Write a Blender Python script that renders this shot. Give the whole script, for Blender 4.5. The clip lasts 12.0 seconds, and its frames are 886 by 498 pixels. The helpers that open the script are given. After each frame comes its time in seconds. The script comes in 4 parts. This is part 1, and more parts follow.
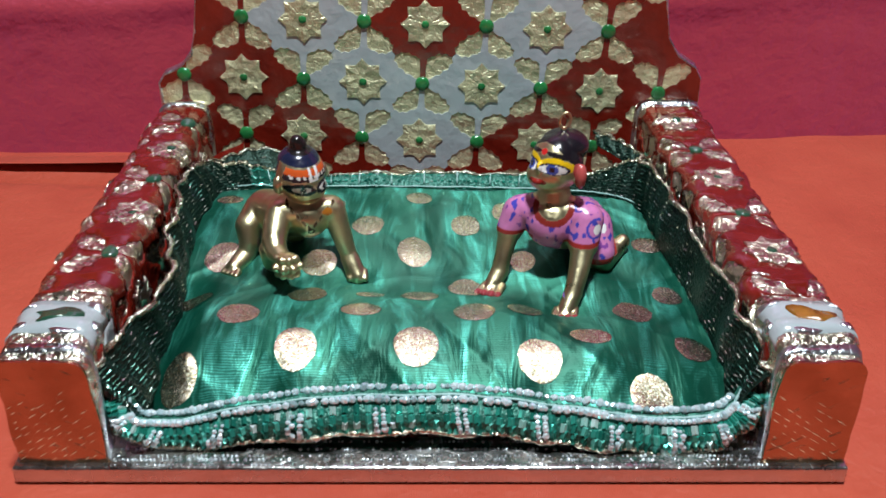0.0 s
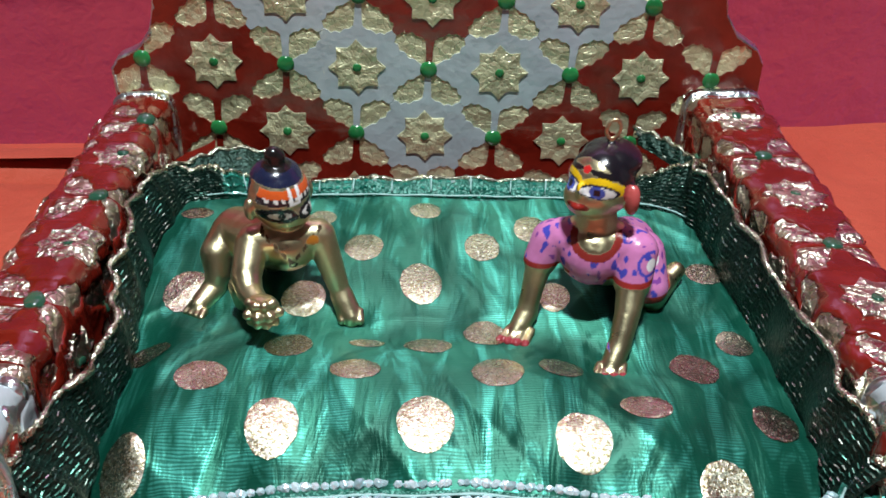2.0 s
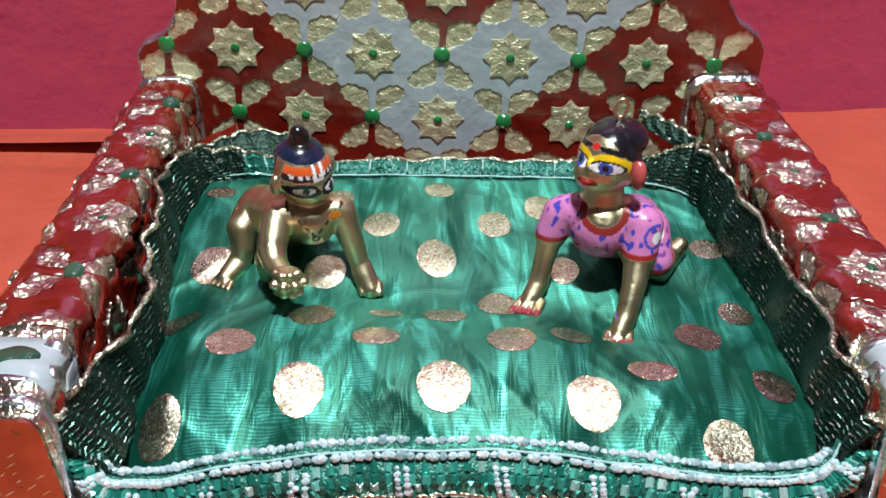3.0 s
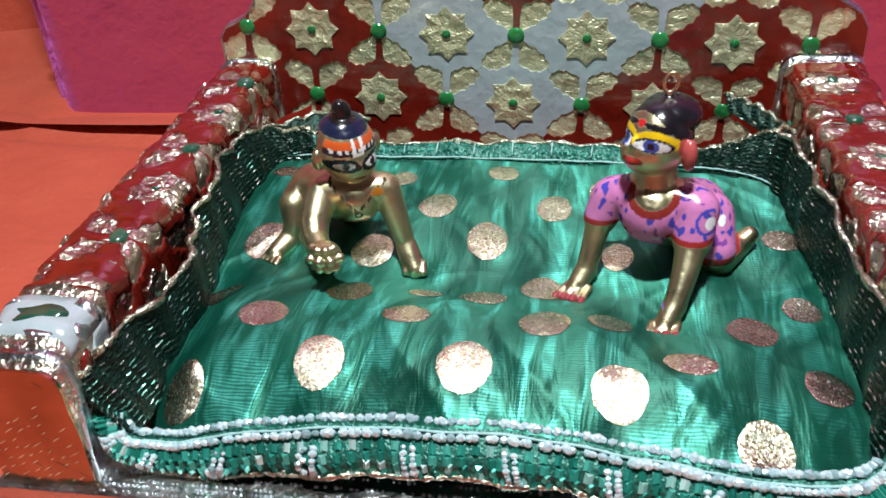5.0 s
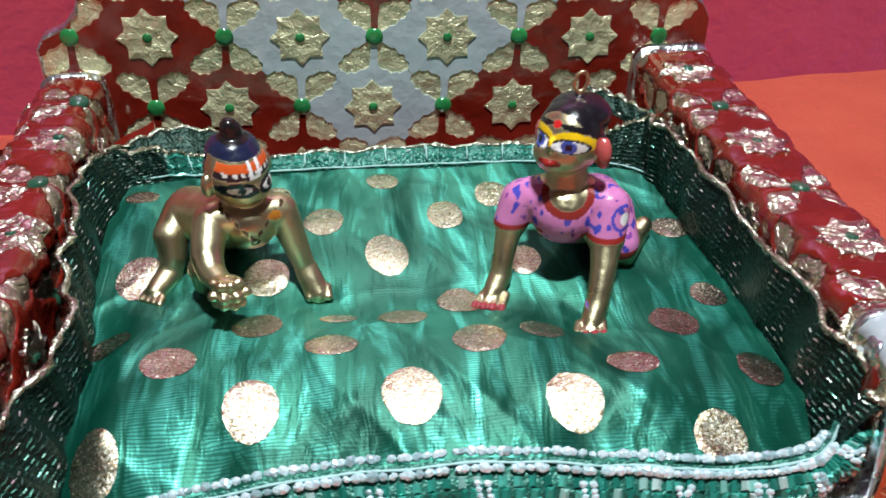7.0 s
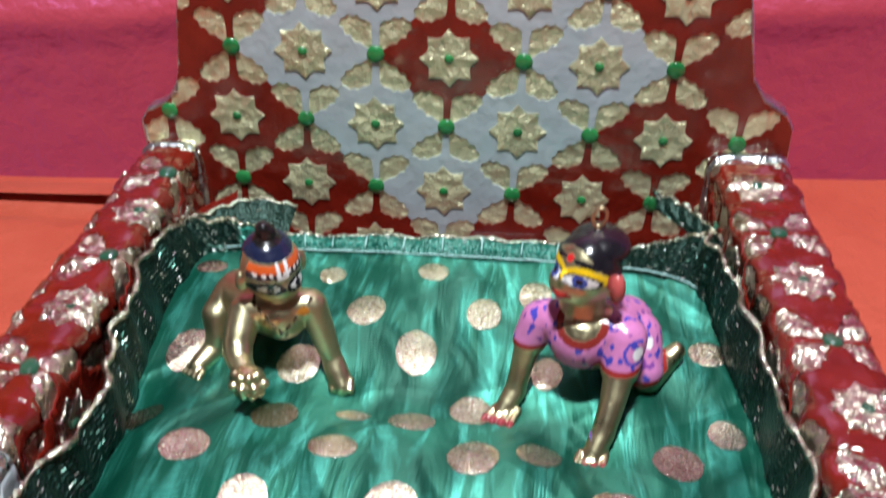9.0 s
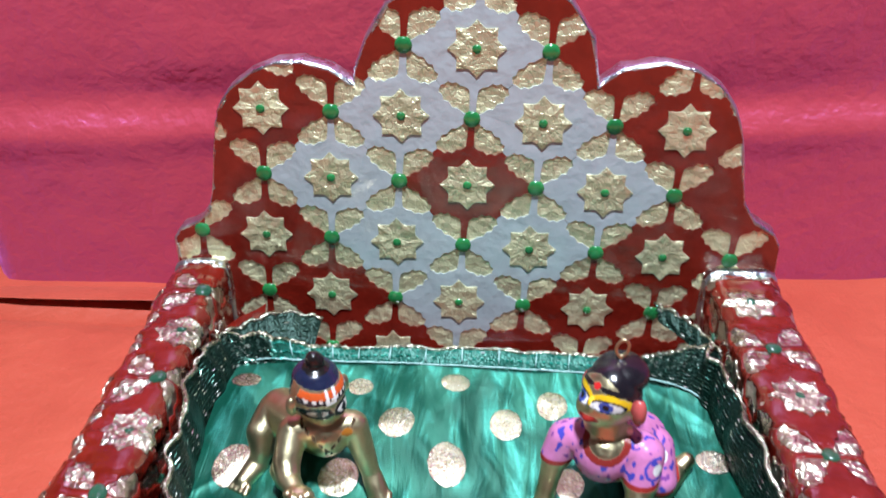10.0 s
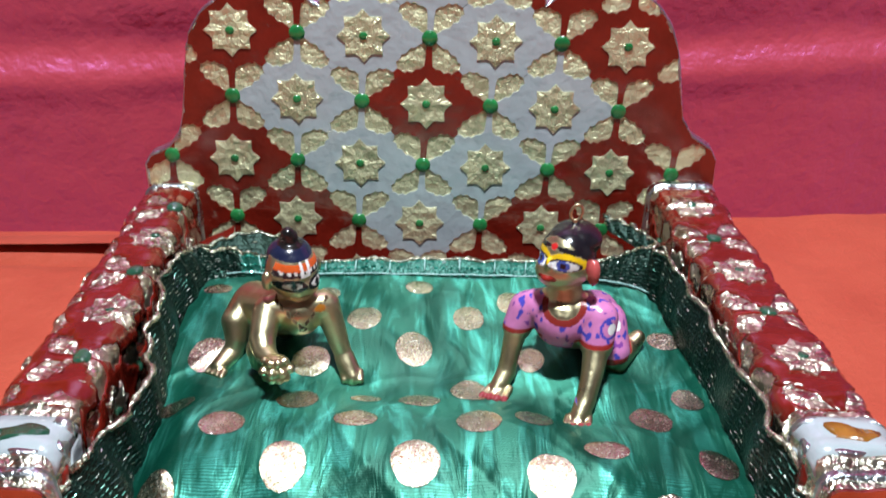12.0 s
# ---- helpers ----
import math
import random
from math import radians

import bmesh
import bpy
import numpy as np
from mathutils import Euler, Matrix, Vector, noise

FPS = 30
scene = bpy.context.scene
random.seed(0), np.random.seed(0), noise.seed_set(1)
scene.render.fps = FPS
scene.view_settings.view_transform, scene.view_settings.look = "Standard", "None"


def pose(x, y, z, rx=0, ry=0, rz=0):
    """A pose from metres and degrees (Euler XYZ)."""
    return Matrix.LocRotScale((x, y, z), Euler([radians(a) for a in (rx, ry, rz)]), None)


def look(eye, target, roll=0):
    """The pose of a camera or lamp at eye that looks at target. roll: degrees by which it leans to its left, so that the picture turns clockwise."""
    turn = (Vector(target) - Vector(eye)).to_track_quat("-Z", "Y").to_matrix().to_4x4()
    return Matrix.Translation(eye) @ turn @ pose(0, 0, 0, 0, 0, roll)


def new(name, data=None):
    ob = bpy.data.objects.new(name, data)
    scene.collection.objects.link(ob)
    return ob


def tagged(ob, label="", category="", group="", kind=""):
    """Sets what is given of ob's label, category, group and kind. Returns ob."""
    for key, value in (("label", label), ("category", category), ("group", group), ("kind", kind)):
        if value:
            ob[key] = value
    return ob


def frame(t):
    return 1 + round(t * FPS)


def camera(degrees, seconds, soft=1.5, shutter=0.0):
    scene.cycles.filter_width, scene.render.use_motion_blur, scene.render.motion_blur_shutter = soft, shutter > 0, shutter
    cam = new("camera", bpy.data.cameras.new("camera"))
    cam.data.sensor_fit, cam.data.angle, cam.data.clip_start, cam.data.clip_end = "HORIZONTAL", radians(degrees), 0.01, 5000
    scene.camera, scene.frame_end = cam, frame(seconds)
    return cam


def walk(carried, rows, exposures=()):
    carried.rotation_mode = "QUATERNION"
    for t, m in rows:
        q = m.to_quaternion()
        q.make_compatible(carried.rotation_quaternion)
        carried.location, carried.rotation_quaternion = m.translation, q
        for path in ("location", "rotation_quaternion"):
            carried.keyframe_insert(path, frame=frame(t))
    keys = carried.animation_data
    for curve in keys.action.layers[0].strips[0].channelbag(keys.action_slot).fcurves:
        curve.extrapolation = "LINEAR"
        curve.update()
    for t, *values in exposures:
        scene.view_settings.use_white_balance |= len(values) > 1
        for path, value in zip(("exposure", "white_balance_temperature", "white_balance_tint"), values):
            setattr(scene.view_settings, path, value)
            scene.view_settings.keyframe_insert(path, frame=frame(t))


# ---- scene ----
import collections

from mathutils.geometry import delaunay_2d_cdt

cam = camera(51.8, 12.0, soft=1.6, shutter=0.5)
PATH = [
    (0, (0.0100, 0.0070, 0.2370), (0.0060, 1.7440, -0.7540), -0.1),
    (0.5, (0.0130, 0.0300, 0.2300), (0.0120, 1.7570, -0.7780), -0.1),
    (1, (0.0110, 0.0580, 0.2130), (0.0100, 1.7620, -0.8350), -0.1),
    (1.5, (0.0090, 0.0810, 0.2150), (0.0100, 1.7710, -0.8530), -0.1),
    (2, (0.0040, 0.0890, 0.2230), (0.0060, 1.7760, -0.8520), 0.0),
    (2.5, (-0.0020, 0.0780, 0.2240), (0.0060, 1.7620, -0.8550), 0.2),
    (2.7, (-0.0030, 0.0730, 0.2260), (0.0080, 1.7530, -0.8600), 0.2),
    (4.3, (0.0380, 0.0690, 0.2170), (-0.2390, 1.7370, -0.8510), -4.5),
    (4.5, (0.0420, 0.0680, 0.2150), (-0.2770, 1.7300, -0.8510), -4.7),
    (5, (0.0400, 0.0780, 0.2120), (-0.3070, 1.7340, -0.8540), -4.5),
    (5.5, (0.0190, 0.0920, 0.2080), (-0.1170, 1.7600, -0.8870), -1.5),
    (6, (-0.0270, 0.0990, 0.2100), (0.0440, 1.7650, -0.8940), -0.8),
    (6.5, (-0.0350, 0.0980, 0.2090), (0.1490, 1.7530, -0.8990), -0.1),
    (6.7, (-0.0280, 0.0970, 0.2110), (0.1750, 1.7500, -0.8960), -0.2),
    (8.3, (0.0380, 0.0870, 0.2150), (-0.1590, 1.7600, -0.8640), -2.3),
    (8.5, (0.0390, 0.0880, 0.2190), (-0.1660, 1.7460, -0.8800), -2.2),
    (9, (0.0400, 0.1070, 0.2470), (-0.1650, 1.7740, -0.8400), -1.8),
    (9.5, (0.0260, 0.1100, 0.2780), (-0.1350, 1.8330, -0.7240), -1.1),
    (10, (0.0150, 0.0930, 0.2870), (-0.1060, 1.8270, -0.7010), -0.7),
    (10.5, (0.0150, 0.0500, 0.2630), (-0.0660, 1.7860, -0.7270), -0.3),
    (11, (0.0110, 0.0300, 0.2350), (-0.0260, 1.7660, -0.7580), 0.3),
    (11.5, (0.0090, 0.0430, 0.2400), (-0.0040, 1.7910, -0.7310), 0.2),
    (12, (0.0090, 0.0400, 0.2390), (0.0060, 1.8340, -0.6470), 0.0),
]
walk(cam, [(t, look(eye, target, roll)) for t, eye, target, roll in PATH],
     exposures=[(0.0, -0.97, 6500, 10), (1.0, -1.08, 6500, 10), (1.5, -1.06, 6500, 10), (2.5, -0.70, 6500, 10), (5.0, -0.70, 6500, 10), (5.5, -0.72, 6500, 10), (6.5, -0.70, 6500, 10), (8.5, -0.66, 6450, 11),
                (9.0, -0.64, 6450, 12), (9.5, -0.38, 6050, 15), (10.5, -0.38, 6050, 14), (11.0, -0.48, 6150, 12), (11.5, -0.66, 6250, 12), (12.0, -0.60, 6350, 12)])

# ---------------------------------------------------------------- light
world = bpy.data.worlds.new("room_air")
world.use_nodes = True
world.node_tree.nodes["Background"].inputs[0].default_value = (0.75, 0.85, 1.0, 1)
world.node_tree.nodes["Background"].inputs[1].default_value = 0.05
scene.world = world


def lamp(name, at, target, sx, sy, watts, color):
    data = bpy.data.lights.new(name, "AREA")
    data.shape, data.size, data.size_y, data.energy, data.color = "RECTANGLE", sx, sy, watts, color
    ob = new(name, data)
    ob.matrix_world = look(at, target)
    return ob


lamp("tube_light", (0.04, 0.07, 1.20), (0.0, 0.35, 0.03), 0.11, 0.05, 43.5, (0.88, 0.96, 1.0))
# unseen upward lamp, added to fill the dark parts softly off the ceiling
lamp("tube_light_upper_half", (0.04, 0.07, 1.25), (0.04, 0.07, 2.0), 0.16, 0.06, 6.0, (0.88, 0.96, 1.0))

# ---------------------------------------------------------------- materials


class Mat:
    """A node material with a Principled shader and short ways to add nodes."""

    def __init__(self, name, color=(0.5, 0.5, 0.5), rough=0.5, metal=0.0, **more):
        self.m = bpy.data.materials.new(name)
        self.m.use_nodes = True
        self.t = self.m.node_tree
        self.b = self.t.nodes["Principled BSDF"]
        self.set("Base Color", (*color, 1))
        self.set("Roughness", rough)
        self.set("Metallic", metal)
        for key, value in more.items():
            self.set(key.replace("_", " "), value)

    def set(self, key, value):
        if hasattr(value, "is_output"):
            self.t.links.new(value, self.b.inputs[key])
        else:
            self.b.inputs[key].default_value = value

    def node(self, kind, **ins):
        n = self.t.nodes.new(kind)
        for key, value in ins.items():
            k = key.replace("_", " ")
            if hasattr(value, "is_output"):
                self.t.links.new(value, n.inputs[k])
            else:
                n.inputs[k].default_value = value
        return n

    def coords(self, scale=(1, 1, 1), kind="Object"):
        tc = self.node("ShaderNodeTexCoord")
        mp = self.node("ShaderNodeMapping", Vector=tc.outputs[kind], Scale=scale)
        return mp.outputs[0]

    def noise(self, scale, detail=3.0, vec=None, rough=0.55, distort=0.0):
        n = self.node("ShaderNodeTexNoise", Scale=scale, Detail=detail, Roughness=rough, Distortion=distort)
        self.t.links.new(vec if vec is not None else self.coords(), n.inputs["Vector"])
        return n.outputs[0]

    def voronoi(self, scale, vec=None, out="Distance"):
        n = self.node("ShaderNodeTexVoronoi", Scale=scale)
        self.t.links.new(vec if vec is not None else self.coords(), n.inputs["Vector"])
        return n.outputs[out]

    def ramp(self, fac, *stops):
        n = self.node("ShaderNodeValToRGB", Fac=fac)
        e = n.color_ramp.elements
        while len(e) < len(stops):
            e.new(0.5)
        for el, (p, c) in zip(e, stops):
            el.position, el.color = p, (*c, 1)
        return n.outputs[0]

    def grey(self, fac, lo, hi, a=0.3, b=0.7):
        n = self.node("ShaderNodeMapRange", Value=fac)
        for key, value in (("From Min", a), ("From Max", b), ("To Min", lo), ("To Max", hi)):
            n.inputs[key].default_value = value
        return n.outputs[0]

    def bump(self, *heights, normal="Normal"):
        last = None
        for h, dist, strength in heights:
            n = self.node("ShaderNodeBump", Height=h, Distance=dist, Strength=strength)
            if last is not None:
                self.t.links.new(last, n.inputs["Normal"])
            last = n.outputs[0]
        self.t.links.new(last, self.b.inputs[normal])
        return self


def foil(name, color, rough, crumple=0.0012, scale=160, metal=1.0):
    a = Mat(name, color, rough, metal)
    v = a.coords()
    vein = a.node("ShaderNodeTexVoronoi", Scale=scale * 1.9)
    vein.feature = "DISTANCE_TO_EDGE"
    a.t.links.new(v, vein.inputs["Vector"])
    a.bump((a.voronoi(scale, v), crumple, 1.0), (a.grey(vein.outputs[0], 0.0, 1.0, 0.0, 0.12), 0.0005, min(crumple * 420, 0.6)), (a.noise(420, 3, v, 0.6, 0.6), 0.0009, min(crumple * 560, 0.8)))
    a.set("Roughness", a.grey(a.noise(90, 3, v), rough * 0.6, rough * 1.4))
    a.set("Base Color", a.ramp(a.noise(60, 4, v), (0.3, tuple(c * 0.82 for c in color)), (0.7, color)))
    return a.m


GOLD = foil("embossed_gold_foil", (0.80, 0.75, 0.60), 0.27, 0.0018)
PALE_GOLD = foil("pressed_pale_gold_foil", (0.80, 0.78, 0.50), 0.48, 0.0010, 200, 0.75)
SILVER = foil("silver_foil", (0.68, 0.74, 0.78), 0.30, 0.0008, 120)
PLATE = foil("plain_silver_foil", (0.70, 0.70, 0.68), 0.24, 0.0004, 110)


def copper_face(slant):
    a = Mat("hatched_copper_foil", (0.56, 0.30, 0.18), 0.24, 1.0)
    v = a.coords()
    hatch = a.node("ShaderNodeTexWave", Scale=1.0, Distortion=0.8, Detail=1.0)
    hatch.wave_type = "BANDS"
    tc = a.node("ShaderNodeTexCoord")
    mp = a.node("ShaderNodeMapping", Vector=tc.outputs["Object"], Rotation=(0, slant, 0))
    mp2 = a.node("ShaderNodeMapping", Vector=mp.outputs[0], Scale=(20, 20, 75))
    hatch.bands_direction = "Z"
    a.t.links.new(mp2.outputs[0], hatch.inputs["Vector"])
    broken = a.node("ShaderNodeMapping", Vector=mp.outputs[0], Scale=(130, 130, 520))
    cut = a.node("ShaderNodeMath")
    cut.operation = "MULTIPLY"
    a.t.links.new(a.grey(hatch.outputs[0], 0.0, 1.0, 0.72, 0.95), cut.inputs[0]), a.t.links.new(a.grey(a.noise(1.0, 2, broken.outputs[0]), 0.0, 0.25, 0.58, 0.72), cut.inputs[1])
    mix = a.node("ShaderNodeMix", Factor=cut.outputs[0])
    mix.data_type = "RGBA"
    a.t.links.new(a.ramp(a.noise(60, 4, v), (0.3, (0.40, 0.25, 0.14)), (0.7, (0.60, 0.40, 0.25))), mix.inputs["A"])
    mix.inputs["B"].default_value = (0.72, 0.54, 0.30, 1)
    a.set("Base Color", mix.outputs["Result"])
    a.set("Roughness", a.grey(cut.outputs[0], 0.22, 0.45, 0.0, 1.0))
    a.bump((cut.outputs[0], 0.0012, 0.9), (a.noise(70, 3, v), 0.0022, 0.5), (a.noise(420, 2, v), 0.0004, 0.3))
    return a.m


STROKE = foil("pale_copper_stroke", (0.74, 0.50, 0.30), 0.45, 0.0004, 300, 0.3)
FACE = {-1: copper_face(-0.5), 1: copper_face(0.5)}


def enamel(name, color, dark, rough=0.16):
    a = Mat(name, color, rough, 0.0)
    v = a.coords()
    a.set("Base Color", a.ramp(a.noise(70, 3, v), (0.35, dark), (0.65, color)))
    a.set("Coat Weight", 0.6), a.set("Coat Roughness", 0.08)
    a.bump((a.noise(110, 2, v), 0.0014, 0.6), (a.noise(600, 2, v), 0.0003, 0.3))
    return a.m


RED = enamel("red_enamel_paint", (0.165, 0.012, 0.006), (0.115, 0.008, 0.004))
WHITE = enamel("white_enamel_paint", (0.365, 0.42, 0.44), (0.335, 0.385, 0.405), 0.22)
GREEN = enamel("green_enamel_dot", (0.02, 0.19, 0.05), (0.01, 0.11, 0.03), 0.12)
DULL_GREEN = enamel("dull_green_enamel_dot", (0.025, 0.085, 0.05), (0.012, 0.05, 0.03), 0.12)
AMBER = enamel("amber_enamel_paint", (0.36, 0.15, 0.02), (0.14, 0.05, 0.01))


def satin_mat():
    """Watered satin: crosswise ribs, with long streaks of sheen along the depth painted into the colour."""
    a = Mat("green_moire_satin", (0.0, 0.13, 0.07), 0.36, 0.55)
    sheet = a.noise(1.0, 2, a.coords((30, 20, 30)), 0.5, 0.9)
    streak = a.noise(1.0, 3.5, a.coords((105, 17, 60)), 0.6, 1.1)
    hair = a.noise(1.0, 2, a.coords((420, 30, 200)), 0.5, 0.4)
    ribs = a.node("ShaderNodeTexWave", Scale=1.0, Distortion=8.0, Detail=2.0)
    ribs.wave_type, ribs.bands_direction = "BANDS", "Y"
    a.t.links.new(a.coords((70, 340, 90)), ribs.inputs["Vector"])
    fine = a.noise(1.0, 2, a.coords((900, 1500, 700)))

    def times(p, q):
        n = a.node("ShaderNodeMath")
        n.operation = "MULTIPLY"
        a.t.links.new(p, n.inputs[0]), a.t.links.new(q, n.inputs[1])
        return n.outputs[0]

    painted_sheen = times(times(a.grey(streak, 0.0, 1.0, 0.47, 0.64), a.grey(sheet, 0.15, 1.0, 0.36, 0.58)), times(a.grey(ribs.outputs[0], 0.25, 1.0, 0.15, 0.85), a.grey(hair, 0.7, 1.0, 0.35, 0.6)))
    # the streaks' sheen is mixed into the base colour as pale teal
    tone = a.node("ShaderNodeMix", Factor=painted_sheen)
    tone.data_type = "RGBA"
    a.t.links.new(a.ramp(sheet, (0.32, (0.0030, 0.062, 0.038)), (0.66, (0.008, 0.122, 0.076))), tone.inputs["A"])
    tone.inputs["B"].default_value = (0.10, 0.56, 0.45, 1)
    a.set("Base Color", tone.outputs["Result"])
    a.set("Roughness", a.grey(painted_sheen, 0.48, 0.36, 0.0, 1.0))
    a.set("Anisotropic", 0.85)
    along = a.node("ShaderNodeCombineXYZ", X=0.0, Y=1.0, Z=0.0)
    a.set("Tangent", along.outputs[0])
    a.bump((sheet, 0.0040, 0.65), (streak, 0.0010, 0.42), (ribs.outputs[0], 0.00025, 0.18), (fine, 0.0002, 0.2))
    return a.m


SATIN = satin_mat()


def glitter(name, color, scale=1500, rough=0.28, metal=1.0):
    a = Mat(name, color, rough, metal)
    v = a.coords()
    a.bump((a.noise(scale, 1, v, 0.5), 0.0008, 1.0))
    a.set("Base Color", a.ramp(a.noise(900, 2, v), (0.30, tuple(c * 0.45 for c in color)), (0.62, color)))
    return a.m


def dot_foil():
    """Metal thread woven as round spots: pale, with copper between the threads."""
    a = Mat("champagne_glitter_foil", (0.88, 0.78, 0.70), 0.25, 1.0)
    v = a.coords()
    grain = a.node("ShaderNodeMix", Factor=a.grey(a.noise(1.0, 2, a.coords((900, 1500, 900))), 0.0, 0.9, 0.42, 0.62))
    grain.data_type = "RGBA"
    grain.inputs["A"].default_value = (0.84, 0.83, 0.68, 1)
    grain.inputs["B"].default_value = (0.42, 0.32, 0.16, 1)
    a.set("Base Color", grain.outputs["Result"])
    a.set("Roughness", a.grey(a.noise(900, 2, v), 0.10, 0.32))
    a.bump((a.noise(1.0, 1, a.coords((1900, 2700, 1900)), 0.5), 0.00035, 0.9), (a.noise(110, 2, v), 0.0012, 0.4))
    return a.m


DOT = dot_foil()
CORD = glitter("gold_cord", (0.66, 0.64, 0.50), 1200, 0.25)


def per_island(name, rough, metal, *stops):
    a = Mat(name, stops[-1][1], rough, metal)
    a.set("Base Color", a.ramp(a.node("ShaderNodeNewGeometry").outputs["Random Per Island"], *stops))
    a.set("Roughness", a.grey(a.noise(900, 1, a.coords()), rough * 0.6, rough * 1.5))
    return a.m


def bead_mat():
    a = Mat("cut_glass_bead", (0.68, 0.74, 0.74), 0.16, 0.45)
    a.set("Base Color", a.ramp(a.node("ShaderNodeObjectInfo").outputs["Random"], (0.0, (0.30, 0.46, 0.48)), (0.25, (0.58, 0.80, 0.84)), (0.7, (0.76, 0.93, 0.97))))
    return a.m


BEAD = bead_mat()
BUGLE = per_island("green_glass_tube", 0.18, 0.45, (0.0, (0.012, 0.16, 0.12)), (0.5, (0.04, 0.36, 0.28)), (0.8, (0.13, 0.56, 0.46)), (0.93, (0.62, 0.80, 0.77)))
# dark side threads; part of their darkness is shade put into the colour
BUGLE_SHADED = per_island("shaded_dark_metal_thread", 0.30, 0.85, (0.0, (0.008, 0.030, 0.022)), (0.55, (0.024, 0.078, 0.058)), (0.88, (0.075, 0.145, 0.115)), (0.97, (0.58, 0.62, 0.55)))
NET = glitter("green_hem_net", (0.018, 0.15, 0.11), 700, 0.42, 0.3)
# dark side net, with the shade along the sides added to its green
SEQUIN_SHADED = glitter("shaded_dark_green_sequin_net", (0.012, 0.040, 0.029), 700, 0.45, 0.6)
THREAD = Mat("pale_stitching_thread", (0.30, 0.48, 0.46), 0.5).m


def cloth(name, color, dark, sheen, rough=0.6):
    a = Mat(name, color, rough)
    v = a.coords()
    weave = a.node("ShaderNodeTexWave", Scale=520.0, Distortion=0.6)
    a.t.links.new(a.coords((1, 0.25, 1)), weave.inputs["Vector"])
    a.set("Base Color", a.ramp(a.noise(9, 4, v, 0.6), (0.32, dark), (0.66, color)))
    a.set("Sheen Weight", 0.3), a.set("Sheen Tint", (*sheen, 1))
    a.bump((a.noise(14, 5, v, 0.6), 0.008, 0.7), (a.noise(55, 3, v, 0.6, 1.0), 0.0015, 0.5), (weave.outputs[0], 0.0003, 0.25), (a.noise(300, 2, v), 0.0005, 0.3))
    return a


ORANGE = cloth("orange_table_cloth", (0.46, 0.074, 0.036), (0.38, 0.048, 0.022), (1.0, 0.4, 0.3)).m
PINK_M = cloth("pink_satin", (0.41, 0.050, 0.056), (0.38, 0.042, 0.046), (0.75, 0.25, 1.0), 0.38)
PINK_M.set("Specular Tint", (0.75, 0.35, 1.0, 1)), PINK_M.set("Specular IOR Level", 0.9), PINK_M.set("Sheen Weight", 0.6)
PINK = PINK_M.m
ROOM = cloth("painted_room_wall", (0.52, 0.53, 0.54), (0.47, 0.48, 0.49), (1, 1, 1), 0.8).m


def statue_mat():
    a = Mat("painted_brass", (0.5, 0.35, 0.1), 0.25, 1.0)
    att = a.node("ShaderNodeAttribute")
    att.attribute_name = "paint"
    v = a.coords()
    tint = a.node("ShaderNodeMix", Factor=a.grey(a.noise(260, 3, v), 0.0, 0.35))
    tint.data_type, tint.blend_type = "RGBA", "MULTIPLY"
    a.t.links.new(att.outputs["Color"], tint.inputs["A"])
    tint.inputs["B"].default_value = (0.6, 0.55, 0.45, 1)
    a.set("Base Color", tint.outputs["Result"])
    a.set("Metallic", att.outputs["Alpha"])
    gloss = a.node("ShaderNodeMath")
    gloss.operation = "MULTIPLY"
    a.t.links.new(a.grey(a.noise(120, 3, v), 0.27, 0.44), gloss.inputs[0]), a.t.links.new(a.grey(att.outputs["Alpha"], 0.6, 1.0, 0.0, 1.0), gloss.inputs[1])
    a.set("Roughness", gloss.outputs[0])
    a.bump((a.noise(500, 3, v), 0.0005, 0.25), (a.noise(110, 2, v), 0.001, 0.15))
    return a.m


STATUE = statue_mat()

# ---------------------------------------------------------------- building helpers


def mesh_of(name, verts, faces, mat, smooth=True):
    me = bpy.data.meshes.new(name)
    me.from_pydata([tuple(v) for v in verts], [], faces)
    me.materials.append(mat)
    if smooth:
        me.polygons.foreach_set("use_smooth", [True] * len(me.polygons))
    me.update()
    return me


def piece(name, me, parent=None, label="", m=None):
    ob = new(name, me)
    if m is not None:
        ob.matrix_basis = m
    if parent is not None:
        ob.parent = parent
    if label:
        ob["label"] = label
    return ob


def part(name, bm, mat, parent=None, label="", smooth=True):
    me = bpy.data.meshes.new(name)
    bmesh.ops.recalc_face_normals(bm, faces=bm.faces)
    bm.to_mesh(me)
    bm.free()
    me.materials.append(mat)
    if smooth:
        me.polygons.foreach_set("use_smooth", [True] * len(me.polygons))
    return piece(name, me, parent, label)


def box_bm(x0, x1, y0, y1, z0, z1, bevel=0.0, segs=2):
    bm = bmesh.new()
    bmesh.ops.create_cube(bm, size=1.0, matrix=Matrix.Translation(((x0 + x1) / 2, (y0 + y1) / 2, (z0 + z1) / 2)) @ Matrix.Diagonal((x1 - x0, y1 - y0, z1 - z0, 1)))
    if bevel:
        bmesh.ops.bevel(bm, geom=bm.edges[:], offset=bevel, segments=segs, affect="EDGES", profile=0.5)
    return bm


def grid_mesh(name, fn, nu, nv, mat, thick=0.0):
    """A sheet fn(u, v) with u, v in 0..1; thick adds a second skin below it."""
    verts = [fn(i / nu, j / nv) for j in range(nv + 1) for i in range(nu + 1)]
    faces = [(j * (nu + 1) + i, j * (nu + 1) + i + 1, (j + 1) * (nu + 1) + i + 1, (j + 1) * (nu + 1) + i) for j in range(nv) for i in range(nu)]
    return mesh_of(name, verts, faces, mat)


